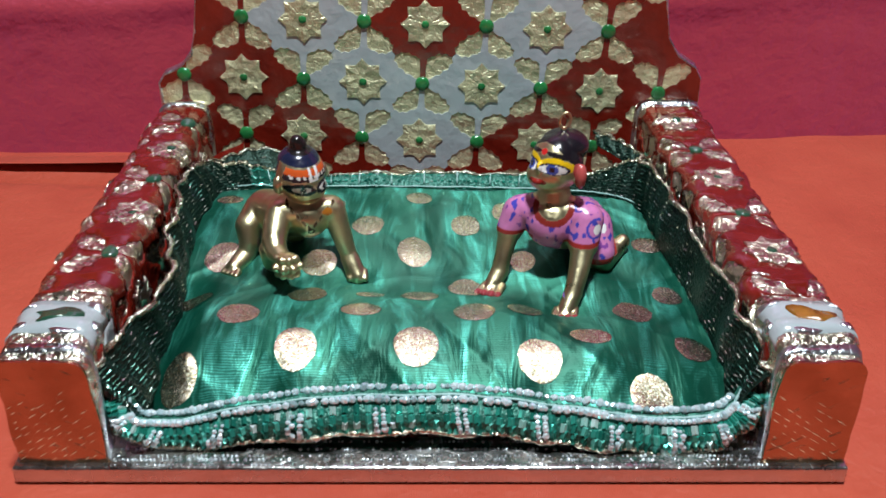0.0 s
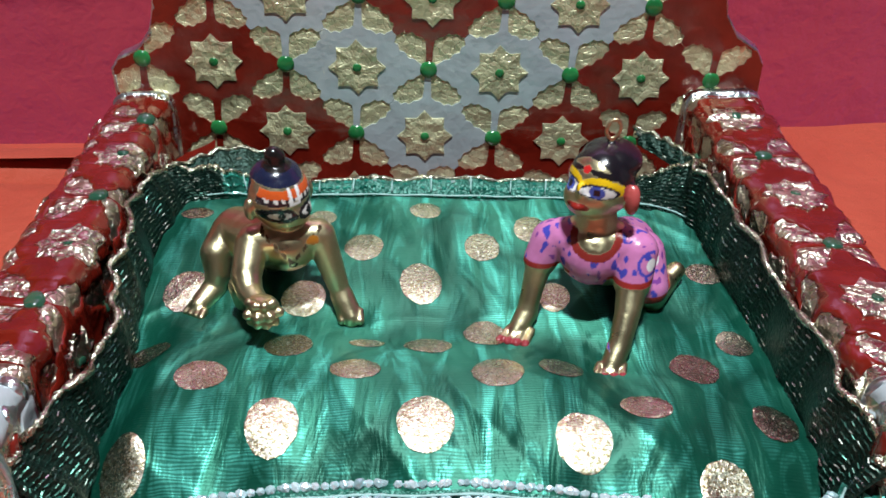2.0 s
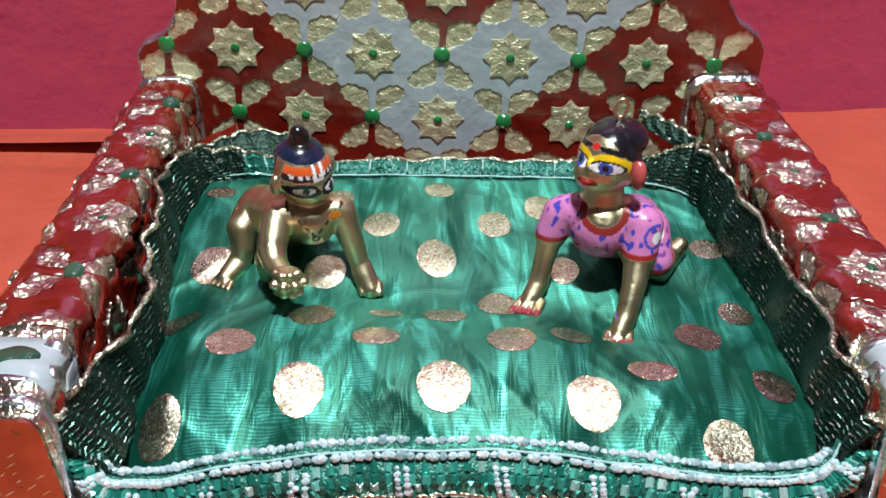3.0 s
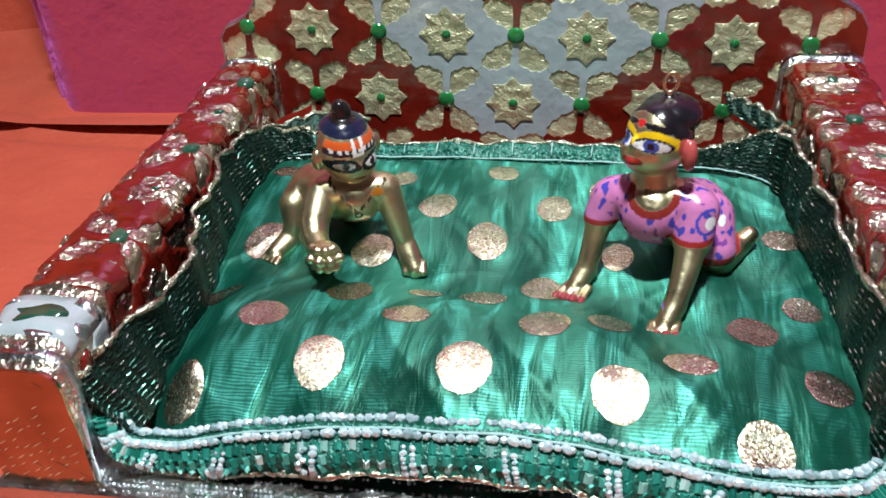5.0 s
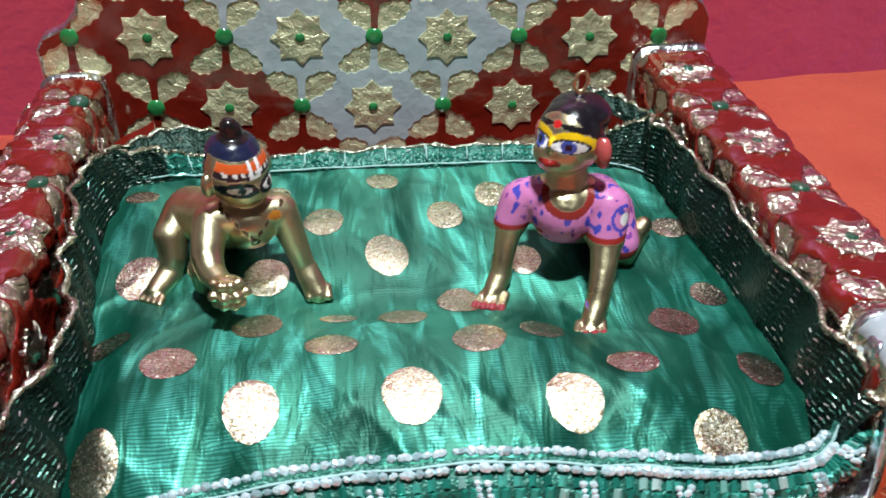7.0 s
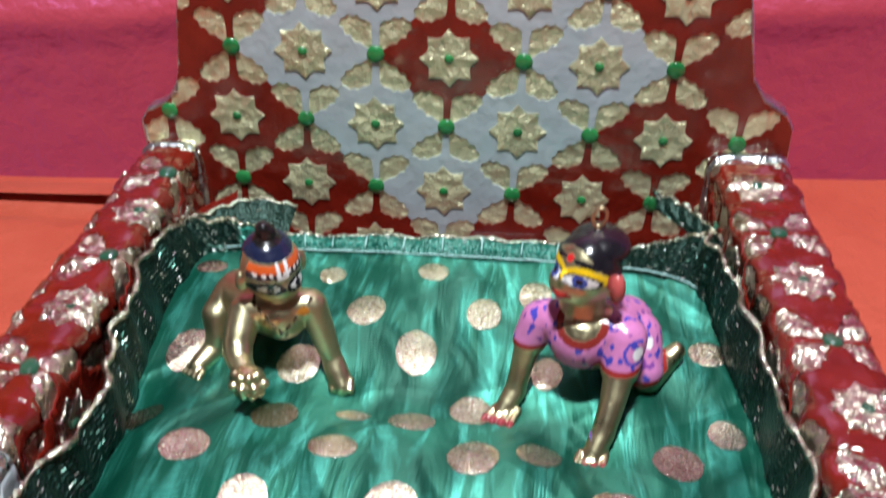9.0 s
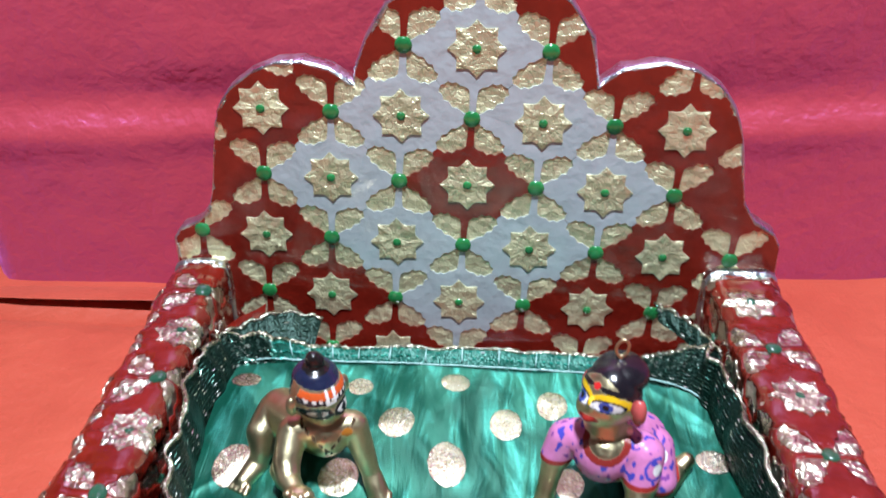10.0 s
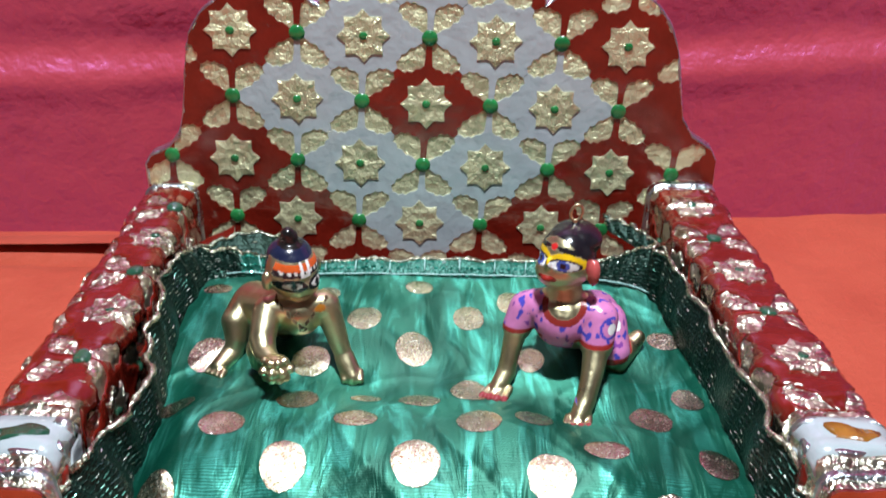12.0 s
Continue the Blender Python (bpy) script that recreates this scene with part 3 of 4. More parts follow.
    ext = bmesh.ops.extrude_face_region(bm, geom=[f])
    bmesh.ops.translate(bm, verts=[v for v in ext["geom"] if isinstance(v, bmesh.types.BMVert)], vec=(0, -0.0012, 0))
    face = part("front_face", bm, FACE[side], arm, "copper-coloured foil front face with slanted pale strokes", smooth=False)
    verts, faces = [], []
    for i in range(8):
        for j in range(13):
            x, z = x0 + 0.0025 + 0.0037 * i + random.uniform(-0.0006, 0.0006), 0.0095 + 0.0034 * j + 0.0011 * (i % 3) + random.uniform(-0.0005, 0.0005)
            if x > x1 - 0.0025 or z > 0.045 or random.random() < 0.30 + 0.9 * max(z - 0.026, 0) / 0.02:
                continue
            d = Vector((0.83, 0, 0.56 * (-side))) * random.uniform(0.0010, 0.0025)
            w = Vector((0.56 * side, 0, 0.83)) * random.uniform(0.00008, 0.00018)
            c, base = Vector((x, 0.25395, z)), len(verts)
            verts += [c - d, c + w, c + d, c - w, c + Vector((0, -0.0002, 0))]
            faces += [(base + a, base + (a + 1) % 4, base + 4) for a in range(4)]
    strokes = piece("gold_strokes", mesh_of("gold_strokes", verts, faces, STROKE, smooth=False), face, "short slanted pale copper strokes")
    strokes["kind"] = "stuff"
    return arm


armrest(-1)
armrest(1)

# ---------------------------------------------------------------- the seat cloth


def seat_z(x, y):
    """Height of the satin over the padded seat."""
    z = 0.0285 + 0.006 * math.exp(-((y - 0.303) / 0.020) ** 2) * max(1 - (x / 0.115) ** 2, 0)
    z -= 0.0020 * smooth(0.03, 0.10, x) * smooth(0.27, 0.31, y) * smooth(0.44, 0.40, y)
    z -= 0.0040 * math.exp(-((y - 0.348) / 0.018) ** 2) * (0.6 + 0.4 * math.cos(x * 40))
    z += 0.0018 * noise.noise((x * 34, y * 9, 1.5)) + 0.0012 * noise.noise((x * 30 + y * 26, y * 30, 5.1)) + 0.0007 * noise.noise((x * 75, y * 16, 8.0)) + 0.0016 * noise.noise((x * 20 - y * 30, y * 34 + x * 9, 2.2))
    for px, py, deep, wide in ((0.059, 0.323, 0.0050, 0.016), (0.0285, 0.342, 0.0026, 0.010), (-0.084, 0.358, 0.0026, 0.010), (-0.029, 0.353, 0.0020, 0.009), (0.095, 0.334, 0.0015, 0.015), (0.087, 0.362, 0.0016, 0.012)):
        z -= deep * math.exp(-((x - px) ** 2 + (y - py) ** 2) / wide ** 2)
    for sx, sy, off, high in ((24, 9, 5.8, 0.0009), (15, 31, 7.1, 0.0005)):
        z += high * max(1 - 3.2 * abs(noise.noise((x * sx + 0.5 * math.sin(y * 45), y * sy + x * 6, off))), 0) ** 2
    z -= 0.0060 * smooth(-0.086, -0.101, x) * smooth(0.40, 0.30, y) + 0.0025 * smooth(0.085, 0.1165, x) * smooth(0.42, 0.36, y)
    z -= 0.0105 * smooth(0.290, 0.267, y) * (0.75 + 0.4 * (x / 0.11) ** 2)
    return z


def seat_edge(v):
    """Inner side lines of the cloth at depth y: left and right."""
    y = 0.266 + 0.180 * v
    return -0.1015 - 0.007 * smooth(0.30, 0.40, y) + 0.006 * smooth(0.41, 0.446, y), 0.1165 - 0.007 * smooth(0.36, 0.43, y) - 0.002 * smooth(0.29, 0.266, y), y


def seat_spot(u, v):
    l, r, y = seat_edge(v)
    x = l + (r - l) * u
    return (x, y, seat_z(x, y))


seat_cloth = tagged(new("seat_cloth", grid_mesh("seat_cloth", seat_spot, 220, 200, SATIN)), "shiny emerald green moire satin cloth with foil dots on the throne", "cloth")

DOTS = [(-0.003, 0.422, 0.0068, 0.0066), (-0.027, 0.395, 0.0080, 0.0105), (0.020, 0.397, 0.0074, 0.0100), (-0.004, 0.372, 0.0082, 0.0125), (0.040, 0.409, 0.0070, 0.0095),
        (-0.091, 0.366, 0.0085, 0.0115), (-0.047, 0.362, 0.0085, 0.0100), (-0.001, 0.336, 0.0088, 0.0058), (-0.022, 0.338, 0.0065, 0.0032), (-0.095, 0.330, 0.0080, 0.0068),
        (-0.048, 0.332, 0.0086, 0.0085), (-0.073, 0.313, 0.0088, 0.0085), (-0.024, 0.316, 0.0086, 0.0065), (0.022, 0.315, 0.0088, 0.0095), (0.043, 0.320, 0.0078, 0.0066),
        (0.088, 0.3235, 0.0085, 0.0095), (0.067, 0.300, 0.0086, 0.0058), (0.107, 0.2975, 0.0076, 0.0090), (0.087, 0.275, 0.0085, 0.0078), (0.046, 0.2865, 0.0088, 0.0096),
        (-0.001, 0.2915, 0.0092, 0.0102), (-0.047, 0.2905, 0.0085, 0.0102), (-0.090, 0.280, 0.0076, 0.0092), (0.019, 0.343, 0.0080, 0.0078), (0.1045, 0.380, 0.0074, 0.0070),
        (0.1063, 0.3405, 0.0068, 0.0072), (-0.098, 0.418, 0.0070, 0.0060), (-0.046, 0.420, 0.0060, 0.0060), (0.045, 0.362, 0.0060, 0.0085)]


def dot_mesh(x, y, rx, ry, k):
    n, verts, faces = 40, [], []
    rx, ry = rx * 0.95, ry * 0.95
    turn = random.uniform(-0.12, 0.12)
    put = lambda px, py, h: (px, py, seat_z(px, py) + h)
    verts.append(put(x, y, 0.0004))
    for q, h in ((0.35, 0.0004), (0.65, 0.0004), (0.85, 0.0004), (1.0, 0.00025)):
        for i in range(n):
            w = 2 * math.pi * i / n
            e = q * (1 + 0.05 * noise.noise((3 * math.cos(w), 3 * math.sin(w), k * 1.7)) + 0.03 * noise.noise((9 * math.cos(w), 9 * math.sin(w), k * 2.3)))
            a, b = rx * e * math.cos(w), ry * e * math.sin(w)
            verts.append(put(x + a * math.cos(turn) - b * math.sin(turn), y + a * math.sin(turn) + b * math.cos(turn), h))
    for i in range(n):
        faces.append((0, 1 + i, 1 + (i + 1) % n))
        for ring in range(3):
            a, b = 1 + ring * n, 1 + (ring + 1) * n
            faces.append((a + i, b + i, b + (i + 1) % n, a + (i + 1) % n))
    return mesh_of("foil_dot", verts, faces, DOT)


for k, d in enumerate(DOTS):
    piece("foil_dot", dot_mesh(*d, k), seat_cloth, "champagne glitter foil dot" if k == 0 else "")

# the gathered border that stands up along the sides and the back
BORDER = [((-0.100, 0.264, 0.020), (-0.117, 0.262, 0.032)), ((-0.1005, 0.283, 0.0200), (-0.1105, 0.277, 0.0425)), ((-0.1005, 0.320, 0.0215), (-0.1035, 0.321, 0.0445)),
          ((-0.107, 0.365, 0.0250), (-0.1115, 0.362, 0.050)), ((-0.1085, 0.405, 0.0275), (-0.1130, 0.400, 0.050)), ((-0.1045, 0.429, 0.029), (-0.1125, 0.432, 0.0425)), ((-0.092, 0.4345, 0.0295), (-0.0950, 0.440, 0.0375)),
          ((-0.075, 0.4345, 0.0295), (-0.077, 0.440, 0.0340)), ((-0.045, 0.4350, 0.0295), (-0.045, 0.441, 0.0338)), ((0.0, 0.434, 0.0295), (0.0, 0.441, 0.0348)), ((0.045, 0.432, 0.0295), (0.046, 0.439, 0.0346)),
          ((0.076, 0.430, 0.0290), (0.078, 0.438, 0.0345)), ((0.090, 0.4275, 0.0280), (0.095, 0.436, 0.0400)), ((0.103, 0.420, 0.0265), (0.1095, 0.429, 0.0465)), ((0.1095, 0.402, 0.0265), (0.1135, 0.402, 0.050)), ((0.1165, 0.345, 0.0195), (0.1200, 0.344, 0.0465)), ((0.1170, 0.290, 0.0195), (0.1235, 0.284, 0.046)),
          ((0.1135, 0.263, 0.020), (0.1275, 0.262, 0.034))]
NB = 420
lo, hi = spline([b for b, _ in BORDER], NB), spline([t for _, t in BORDER], NB)


def border_spot(u, v):
    k = min(int(round(u * NB)), NB)
    a, b = lo[k], hi[k]
    along = (lo[min(k + 1, NB)] - lo[max(k - 1, 0)]).normalized()
    across = (b - a).normalized()
    nrm = along.cross(across)
    puff = math.sin(math.pi * v)
    side = smooth(190, 150, k) + smooth(300, 330, k)
    ripple = 0.0013 * noise.noise((k * 0.055, v * 0.8, 0)) + side * (0.0022 + 0.0060 * noise.noise((k * 0.060, v * 0.6, 4)) + 0.0024 * noise.noise((k * 0.17, v * 1.5, 6))) + 0.0008 * math.sin(k * 0.55 + 2 * noise.noise((k * 0.05, 0, 3)))
    frill = (0.0010 + 0.0016 * side) * v * (0.6 + abs(math.sin(k * 0.16)) ** 0.6 + 0.6 * noise.noise((k * 0.09, 5, 0)))
    return a.lerp(b, v) + nrm * (ripple * (0.3 + v) + 0.0012 * puff) + across * (frill - 0.001)


border = piece("border", grid_mesh("border", border_spot, NB, 10, SEQUIN_SHADED), seat_cloth, "gathered dark green sequin border, shaded in colour along the sides")
piece("edge_cord", tube_mesh("edge_cord", [border_spot(k / NB, 1.0) for k in range(NB + 1)], 0.0011, CORD, 7, 0.5), border, "knobbly gold edging cord")
piece("seam", tube_mesh("seam", [border_spot(k / NB, 0.12) + Vector((0, -0.0004, 0.0010)) for k in range(140, 330)], 0.0004, THREAD, 6, 0.3), border, "pale stitched seam")
for k in range(150, 320, 9):
    if not -0.085 < border_spot(k / NB, 0.5).x < 0.07:
        continue
    piece("tie", tube_mesh("tie", [border_spot(k / NB, v / 6) + Vector((0, -0.0006, 0.0006)) for v in range(2, 7)], 0.00035, THREAD, 6, 0.4), border)
piece("ribbon_end", grid_mesh("ribbon_end", lambda u, v: (-0.117 + 0.019 * u, 0.441 + 0.018 * u + 0.003 * v, 0.0335 + 0.008 * u + 0.004 * v + 0.0015 * math.sin(5 * u)), 12, 4, RED), seat_cloth, "loose red ribbon end")


def bugles(rows, count, spot, long, wide, mat, parent, name, label, upright, keep=lambda u: True, loose=1.0):
    """Rows of small ridged tubes sewn on a strip, in one mesh; upright turns them across the strip."""
    verts, faces = [], []
    for r in range(rows):
        for k in range(count):
            u = min(max((k + 0.5 + random.uniform(-0.16, 0.16) * loose) / count, 0.003), 0.993)
            v = min(max((r + 0.5 + random.uniform(-0.12, 0.12) * loose) / rows, 0.0), 0.95)
            if not keep(u) or random.random() < 0.06 * loose:
                continue
            p = Vector(spot(u, v))
            a, b = Vector(spot(u + 0.006, v)) - p, Vector(spot(u, v + 0.05)) - p
            if a.length < 1e-6 or b.length < 1e-6:
                continue
            a.normalize()
            nr = a.cross(b).normalized()
            if nr.y > 0.3 * abs(nr.z):
                nr = -nr
            b = nr.cross(a).normalized()
            turn = random.gauss(0, 0.16) * loose
            a, b = a * math.cos(turn) + b * math.sin(turn), b * math.cos(turn) - a * math.sin(turn)
            if upright:
                a, b = b, a
            nr = (nr + 0.25 * loose * Vector([random.uniform(-1, 1) for _ in range(3)])).normalized()
            hl, hw, base = long * random.uniform(0.4, 0.55), wide * random.uniform(0.4, 0.55), len(verts)
            c = p + nr * 0.0002
            verts += [c + a * x * hl + b * y * hw for x, y in ((-1, -1), (1, -1), (1, 1), (-1, 1))]
            verts += [c + nr * wide * 0.55 + a * x * hl * 0.7 for x in (-1, 1)]
            faces += [tuple(base + i for i in f) for f in ((0, 1, 5, 4), (2, 3, 4, 5), (1, 2, 5), (3, 0, 4))]
    ob = piece(name, mesh_of(name, verts, faces, mat, smooth=False), parent, label)
    ob["kind"] = "stuff"


bugles(13, 330, border_spot, 0.0020, 0.00055, BUGLE_SHADED, border, "metal_threads", "rows of dark green and silver metal threads, shaded in colour", False, lambda u: not -0.09 < border_spot(u, 0.5).x < 0.074 or border_spot(u, 0.5).y < 0.42)
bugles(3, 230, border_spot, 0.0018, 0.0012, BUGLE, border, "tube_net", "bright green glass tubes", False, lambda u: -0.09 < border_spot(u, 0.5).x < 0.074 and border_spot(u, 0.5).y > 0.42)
# the stretch along the back is of a brighter net, without the sides' painted shade
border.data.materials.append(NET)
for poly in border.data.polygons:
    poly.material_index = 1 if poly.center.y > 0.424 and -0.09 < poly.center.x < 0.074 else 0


def corner_flap(line):
    """A loose end of the border that stands up in a corner against the backrest."""
    low, high = spline([a for a, _ in line], 40), spline([b for _, b in line], 40)

    def spot(u, v):
        k = min(int(round(u * 40)), 40)
        p = low[k].lerp(high[k], v)
        return p + Vector((0, -0.0018 * math.sin(math.pi * v) + 0.0012 * noise.noise((k * 0.2, v * 2, 4)), 0.0008 * math.sin(k * 0.9) * v))

    flap = piece("corner_flap", grid_mesh("corner_flap", spot, 40, 8, SEQUIN_SHADED), seat_cloth, "dark green border end standing in the corner, shaded in colour")
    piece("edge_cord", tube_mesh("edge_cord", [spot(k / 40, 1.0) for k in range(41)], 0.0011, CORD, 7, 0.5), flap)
    bugles(6, 46, spot, 0.0024, 0.0009, BUGLE_SHADED, flap, "metal_threads", "", False)


corner_flap([((-0.1085, 0.423, 0.029), (-0.1165, 0.430, 0.0435)), ((-0.098, 0.437, 0.029), (-0.106, 0.447, 0.0410)), ((-0.083, 0.442, 0.030), (-0.090, 0.458, 0.0415)), ((-0.072, 0.446, 0.031), (-0.0705, 0.460, 0.0375))])
corner_flap([((0.0915, 0.452, 0.0450), (0.0900, 0.461, 0.0500)), ((0.1000, 0.444, 0.0425), (0.1005, 0.452, 0.0490)), ((0.1065, 0.434, 0.0410), (0.1090, 0.441, 0.0470)), ((0.1110, 0.419, 0.0410), (0.1140, 0.425, 0.0475))])

# the front border that hangs over the seat's edge
FRONT = [((-0.1035, 0.2690, 0.0270), (-0.1150, 0.2660, 0.0270)), ((-0.1005, 0.2640, 0.0205), (-0.1085, 0.2615, 0.0150)), ((-0.085, 0.2655, 0.0195), (-0.090, 0.2600, 0.0090)), ((-0.060, 0.2675, 0.0242), (-0.062, 0.2598, 0.0112)), ((-0.030, 0.2685, 0.0272), (-0.030, 0.2602, 0.0150)),
         ((0.0, 0.2690, 0.0280), (0.002, 0.2604, 0.0166)), ((0.030, 0.2685, 0.0268), (0.032, 0.2600, 0.0148)), ((0.060, 0.2670, 0.0232), (0.060, 0.2592, 0.0108)), ((0.085, 0.2655, 0.0200), (0.085, 0.2588, 0.0080)),
         ((0.104, 0.2650, 0.0215), (0.107, 0.2595, 0.0095)), ((0.1125, 0.2660, 0.0245), (0.1195, 0.2615, 0.0185)), ((0.1165, 0.2700, 0.0300), (0.1265, 0.2660, 0.0305))]
NF = 240
flo, fhi = spline([a for a, _ in FRONT], NF), spline([b for _, b in FRONT], NF)


def front_spot(u, v):
    k = min(int(round(u * NF)), NF)
    a, b = flo[k], fhi[k]
    p = a.lerp(b, v)
    bulge = 0.0035 * math.sin(math.pi * min(v * 1.1, 1)) + 0.0012 * noise.noise((k * 0.08, v * 1.5, 2)) + 0.0006 * math.sin(k * 0.32) * v
    wave = 0.0009 * math.sin(k * 0.31) * v ** 2
    return p + Vector((0, -bulge, wave))


def front_seat(u, v):
    """Joins the seat's front line to the border."""
    a = Vector(seat_spot(u, 0.0)) + Vector((0, 0.0005, -0.0003))
    return a.lerp(front_spot(u, 0.0), v)


front = piece("front_border", grid_mesh("front_border", front_spot, NF, 12, NET), seat_cloth, "green sequin front border with silver bead rows")
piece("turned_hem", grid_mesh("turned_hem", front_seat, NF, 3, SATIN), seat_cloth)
piece("edge_cord", tube_mesh("edge_cord", [front_spot(k / NF, 1.0) for k in range(NF + 1)], 0.0009, CORD, 7, 0.5), front, "knobbly gold edging cord")
bugles(4, 84, lambda u, v: front_spot(u, 0.20 + 0.80 * v), 0.0034, 0.0024, BUGLE, front, "tube_net", "bright green glass tubes in rows", True, loose=0.4)

bm = bmesh.new()
bmesh.ops.create_icosphere(bm, subdivisions=1, radius=1.0)
bmesh.ops.bevel(bm, geom=bm.edges[:], offset=0.08, segments=1, affect="EDGES")
bm.to_mesh(bead_mesh := bpy.data.meshes.new("bead"))
bm.free()
bead_mesh.materials.append(BEAD)


def bead(p, r, parent):
    q = Matrix.Translation(p) @ Euler([random.uniform(-0.5, 0.5) for _ in range(3)]).to_matrix().to_4x4()
    piece("bead", bead_mesh, parent, m=q @ Matrix.Diagonal((r * random.uniform(0.95, 1.25), r * 0.85, r * random.uniform(0.8, 1.05), 1)))


for row, count in ((-0.02, 130), (0.13, 132)):
    for k in range(count):
        u = (k + 0.5 + random.uniform(-0.18, 0.18)) / count
        if 0.065 < u < 0.935:
            bead(front_spot(u, max(row, 0)) + Vector((0, -0.0009 + (0.002 if row < 0 else 0), 0.0011 + (0.0003 if row < 0 else 0))), 0.00165 * random.uniform(0.75, 1.2), front)
piece("seam", tube_mesh("seam", [front_spot(k / NF, 0.055) + Vector((0, -0.0009, 0.0009)) for k in range(4, NF - 3)], 0.00045, THREAD, 6, 0.3), front, "pale stitched seam")
for k in range(11):
    u = 0.06 + 0.088 * k
    for r in range(7):
        for s in (-0.0050, 0.0050):
            p = front_spot(u + s + random.uniform(-0.0008, 0.0008), 0.28 + 0.10 * r + random.uniform(-0.015, 0.015))
            if 0 < u < 1:
                bead(p + Vector((0, -0.0011, 0.0003)), 0.00120 * random.uniform(0.7, 1.2), front)

# ---------------------------------------------------------------- the two figurines
BRASS = (0.67, 0.60, 0.37, 1.0)


def ball(bm, c, r, turn=(0, 0, 0)):
    r = (r, r, r) if isinstance(r, (int, float)) else r
    m = Matrix.Translation(c) @ Euler(turn).to_matrix().to_4x4() @ Matrix.Diagonal((*r, 1))
    bmesh.ops.create_icosphere(bm, subdivisions=4, radius=1.0, matrix=m)


def limb(bm, pts):
    """A tapered limb through (x, y, z, radius) points."""
    for (p, q) in zip(pts, pts[1:]):
        a, b = Vector(p[:3]), Vector(q[:3])
        n = max(int((b - a).length / 0.0012), 2)
        for k in range(n + 1):
            f = k / n
            bmesh.ops.create_icosphere(bm, subdivisions=3, radius=p[3] + (q[3] - p[3]) * f, matrix=Matrix.Translation(a.lerp(b, f)))


def fused(name, bm, voxel, label, paint, rounds=2):
    """One closed skin round all the shapes of bm, with the paint given by paint(place, normal)."""
    rough = bpy.data.meshes.new(name)
    bm.to_mesh(rough)
    bm.free()
    ob = new(name, rough)
    mod = ob.modifiers.new("skin", "REMESH")
    mod.mode, mod.voxel_size = "VOXEL", voxel
    skin = bpy.data.meshes.new_from_object(ob.evaluated_get(bpy.context.evaluated_depsgraph_get()))
    ob.modifiers.clear()
    b2 = bmesh.new()
    b2.from_mesh(skin)
    for _ in range(rounds):
        bmesh.ops.smooth_vert(b2, verts=b2.verts, factor=0.5, use_axis_x=True, use_axis_y=True, use_axis_z=True)
    b2.to_mesh(skin)
    b2.free()
    ob.data = skin
    bpy.data.meshes.remove(rough)
    skin.name = name
    skin.materials.clear()
    skin.materials.append(STATUE)
    skin.polygons.foreach_set("use_smooth", [True] * len(skin.polygons))
    att = skin.color_attributes.new("paint", "FLOAT_COLOR", "POINT")
    for v in skin.vertices:
        att.data[v.index].color = paint(v.co, v.normal)
    return tagged(ob, label, "figurine")


def face_frame(c, out, up=(0, 0, 1)):
    """Axes of a head: to its side, up, and out of the face."""
    o = Vector(out).normalized()
    s = Vector(up).cross(o).normalized()
    return Vector(c), s, o.cross(s), o


def ell(a, b, x, y, rx, ry, turn=0.0):
    c, s = math.cos(turn), math.sin(turn)
    dx, dy = a - x, b - y
    return ((dx * c + dy * s) / rx) ** 2 + ((-dx * s + dy * c) / ry) ** 2 < 1


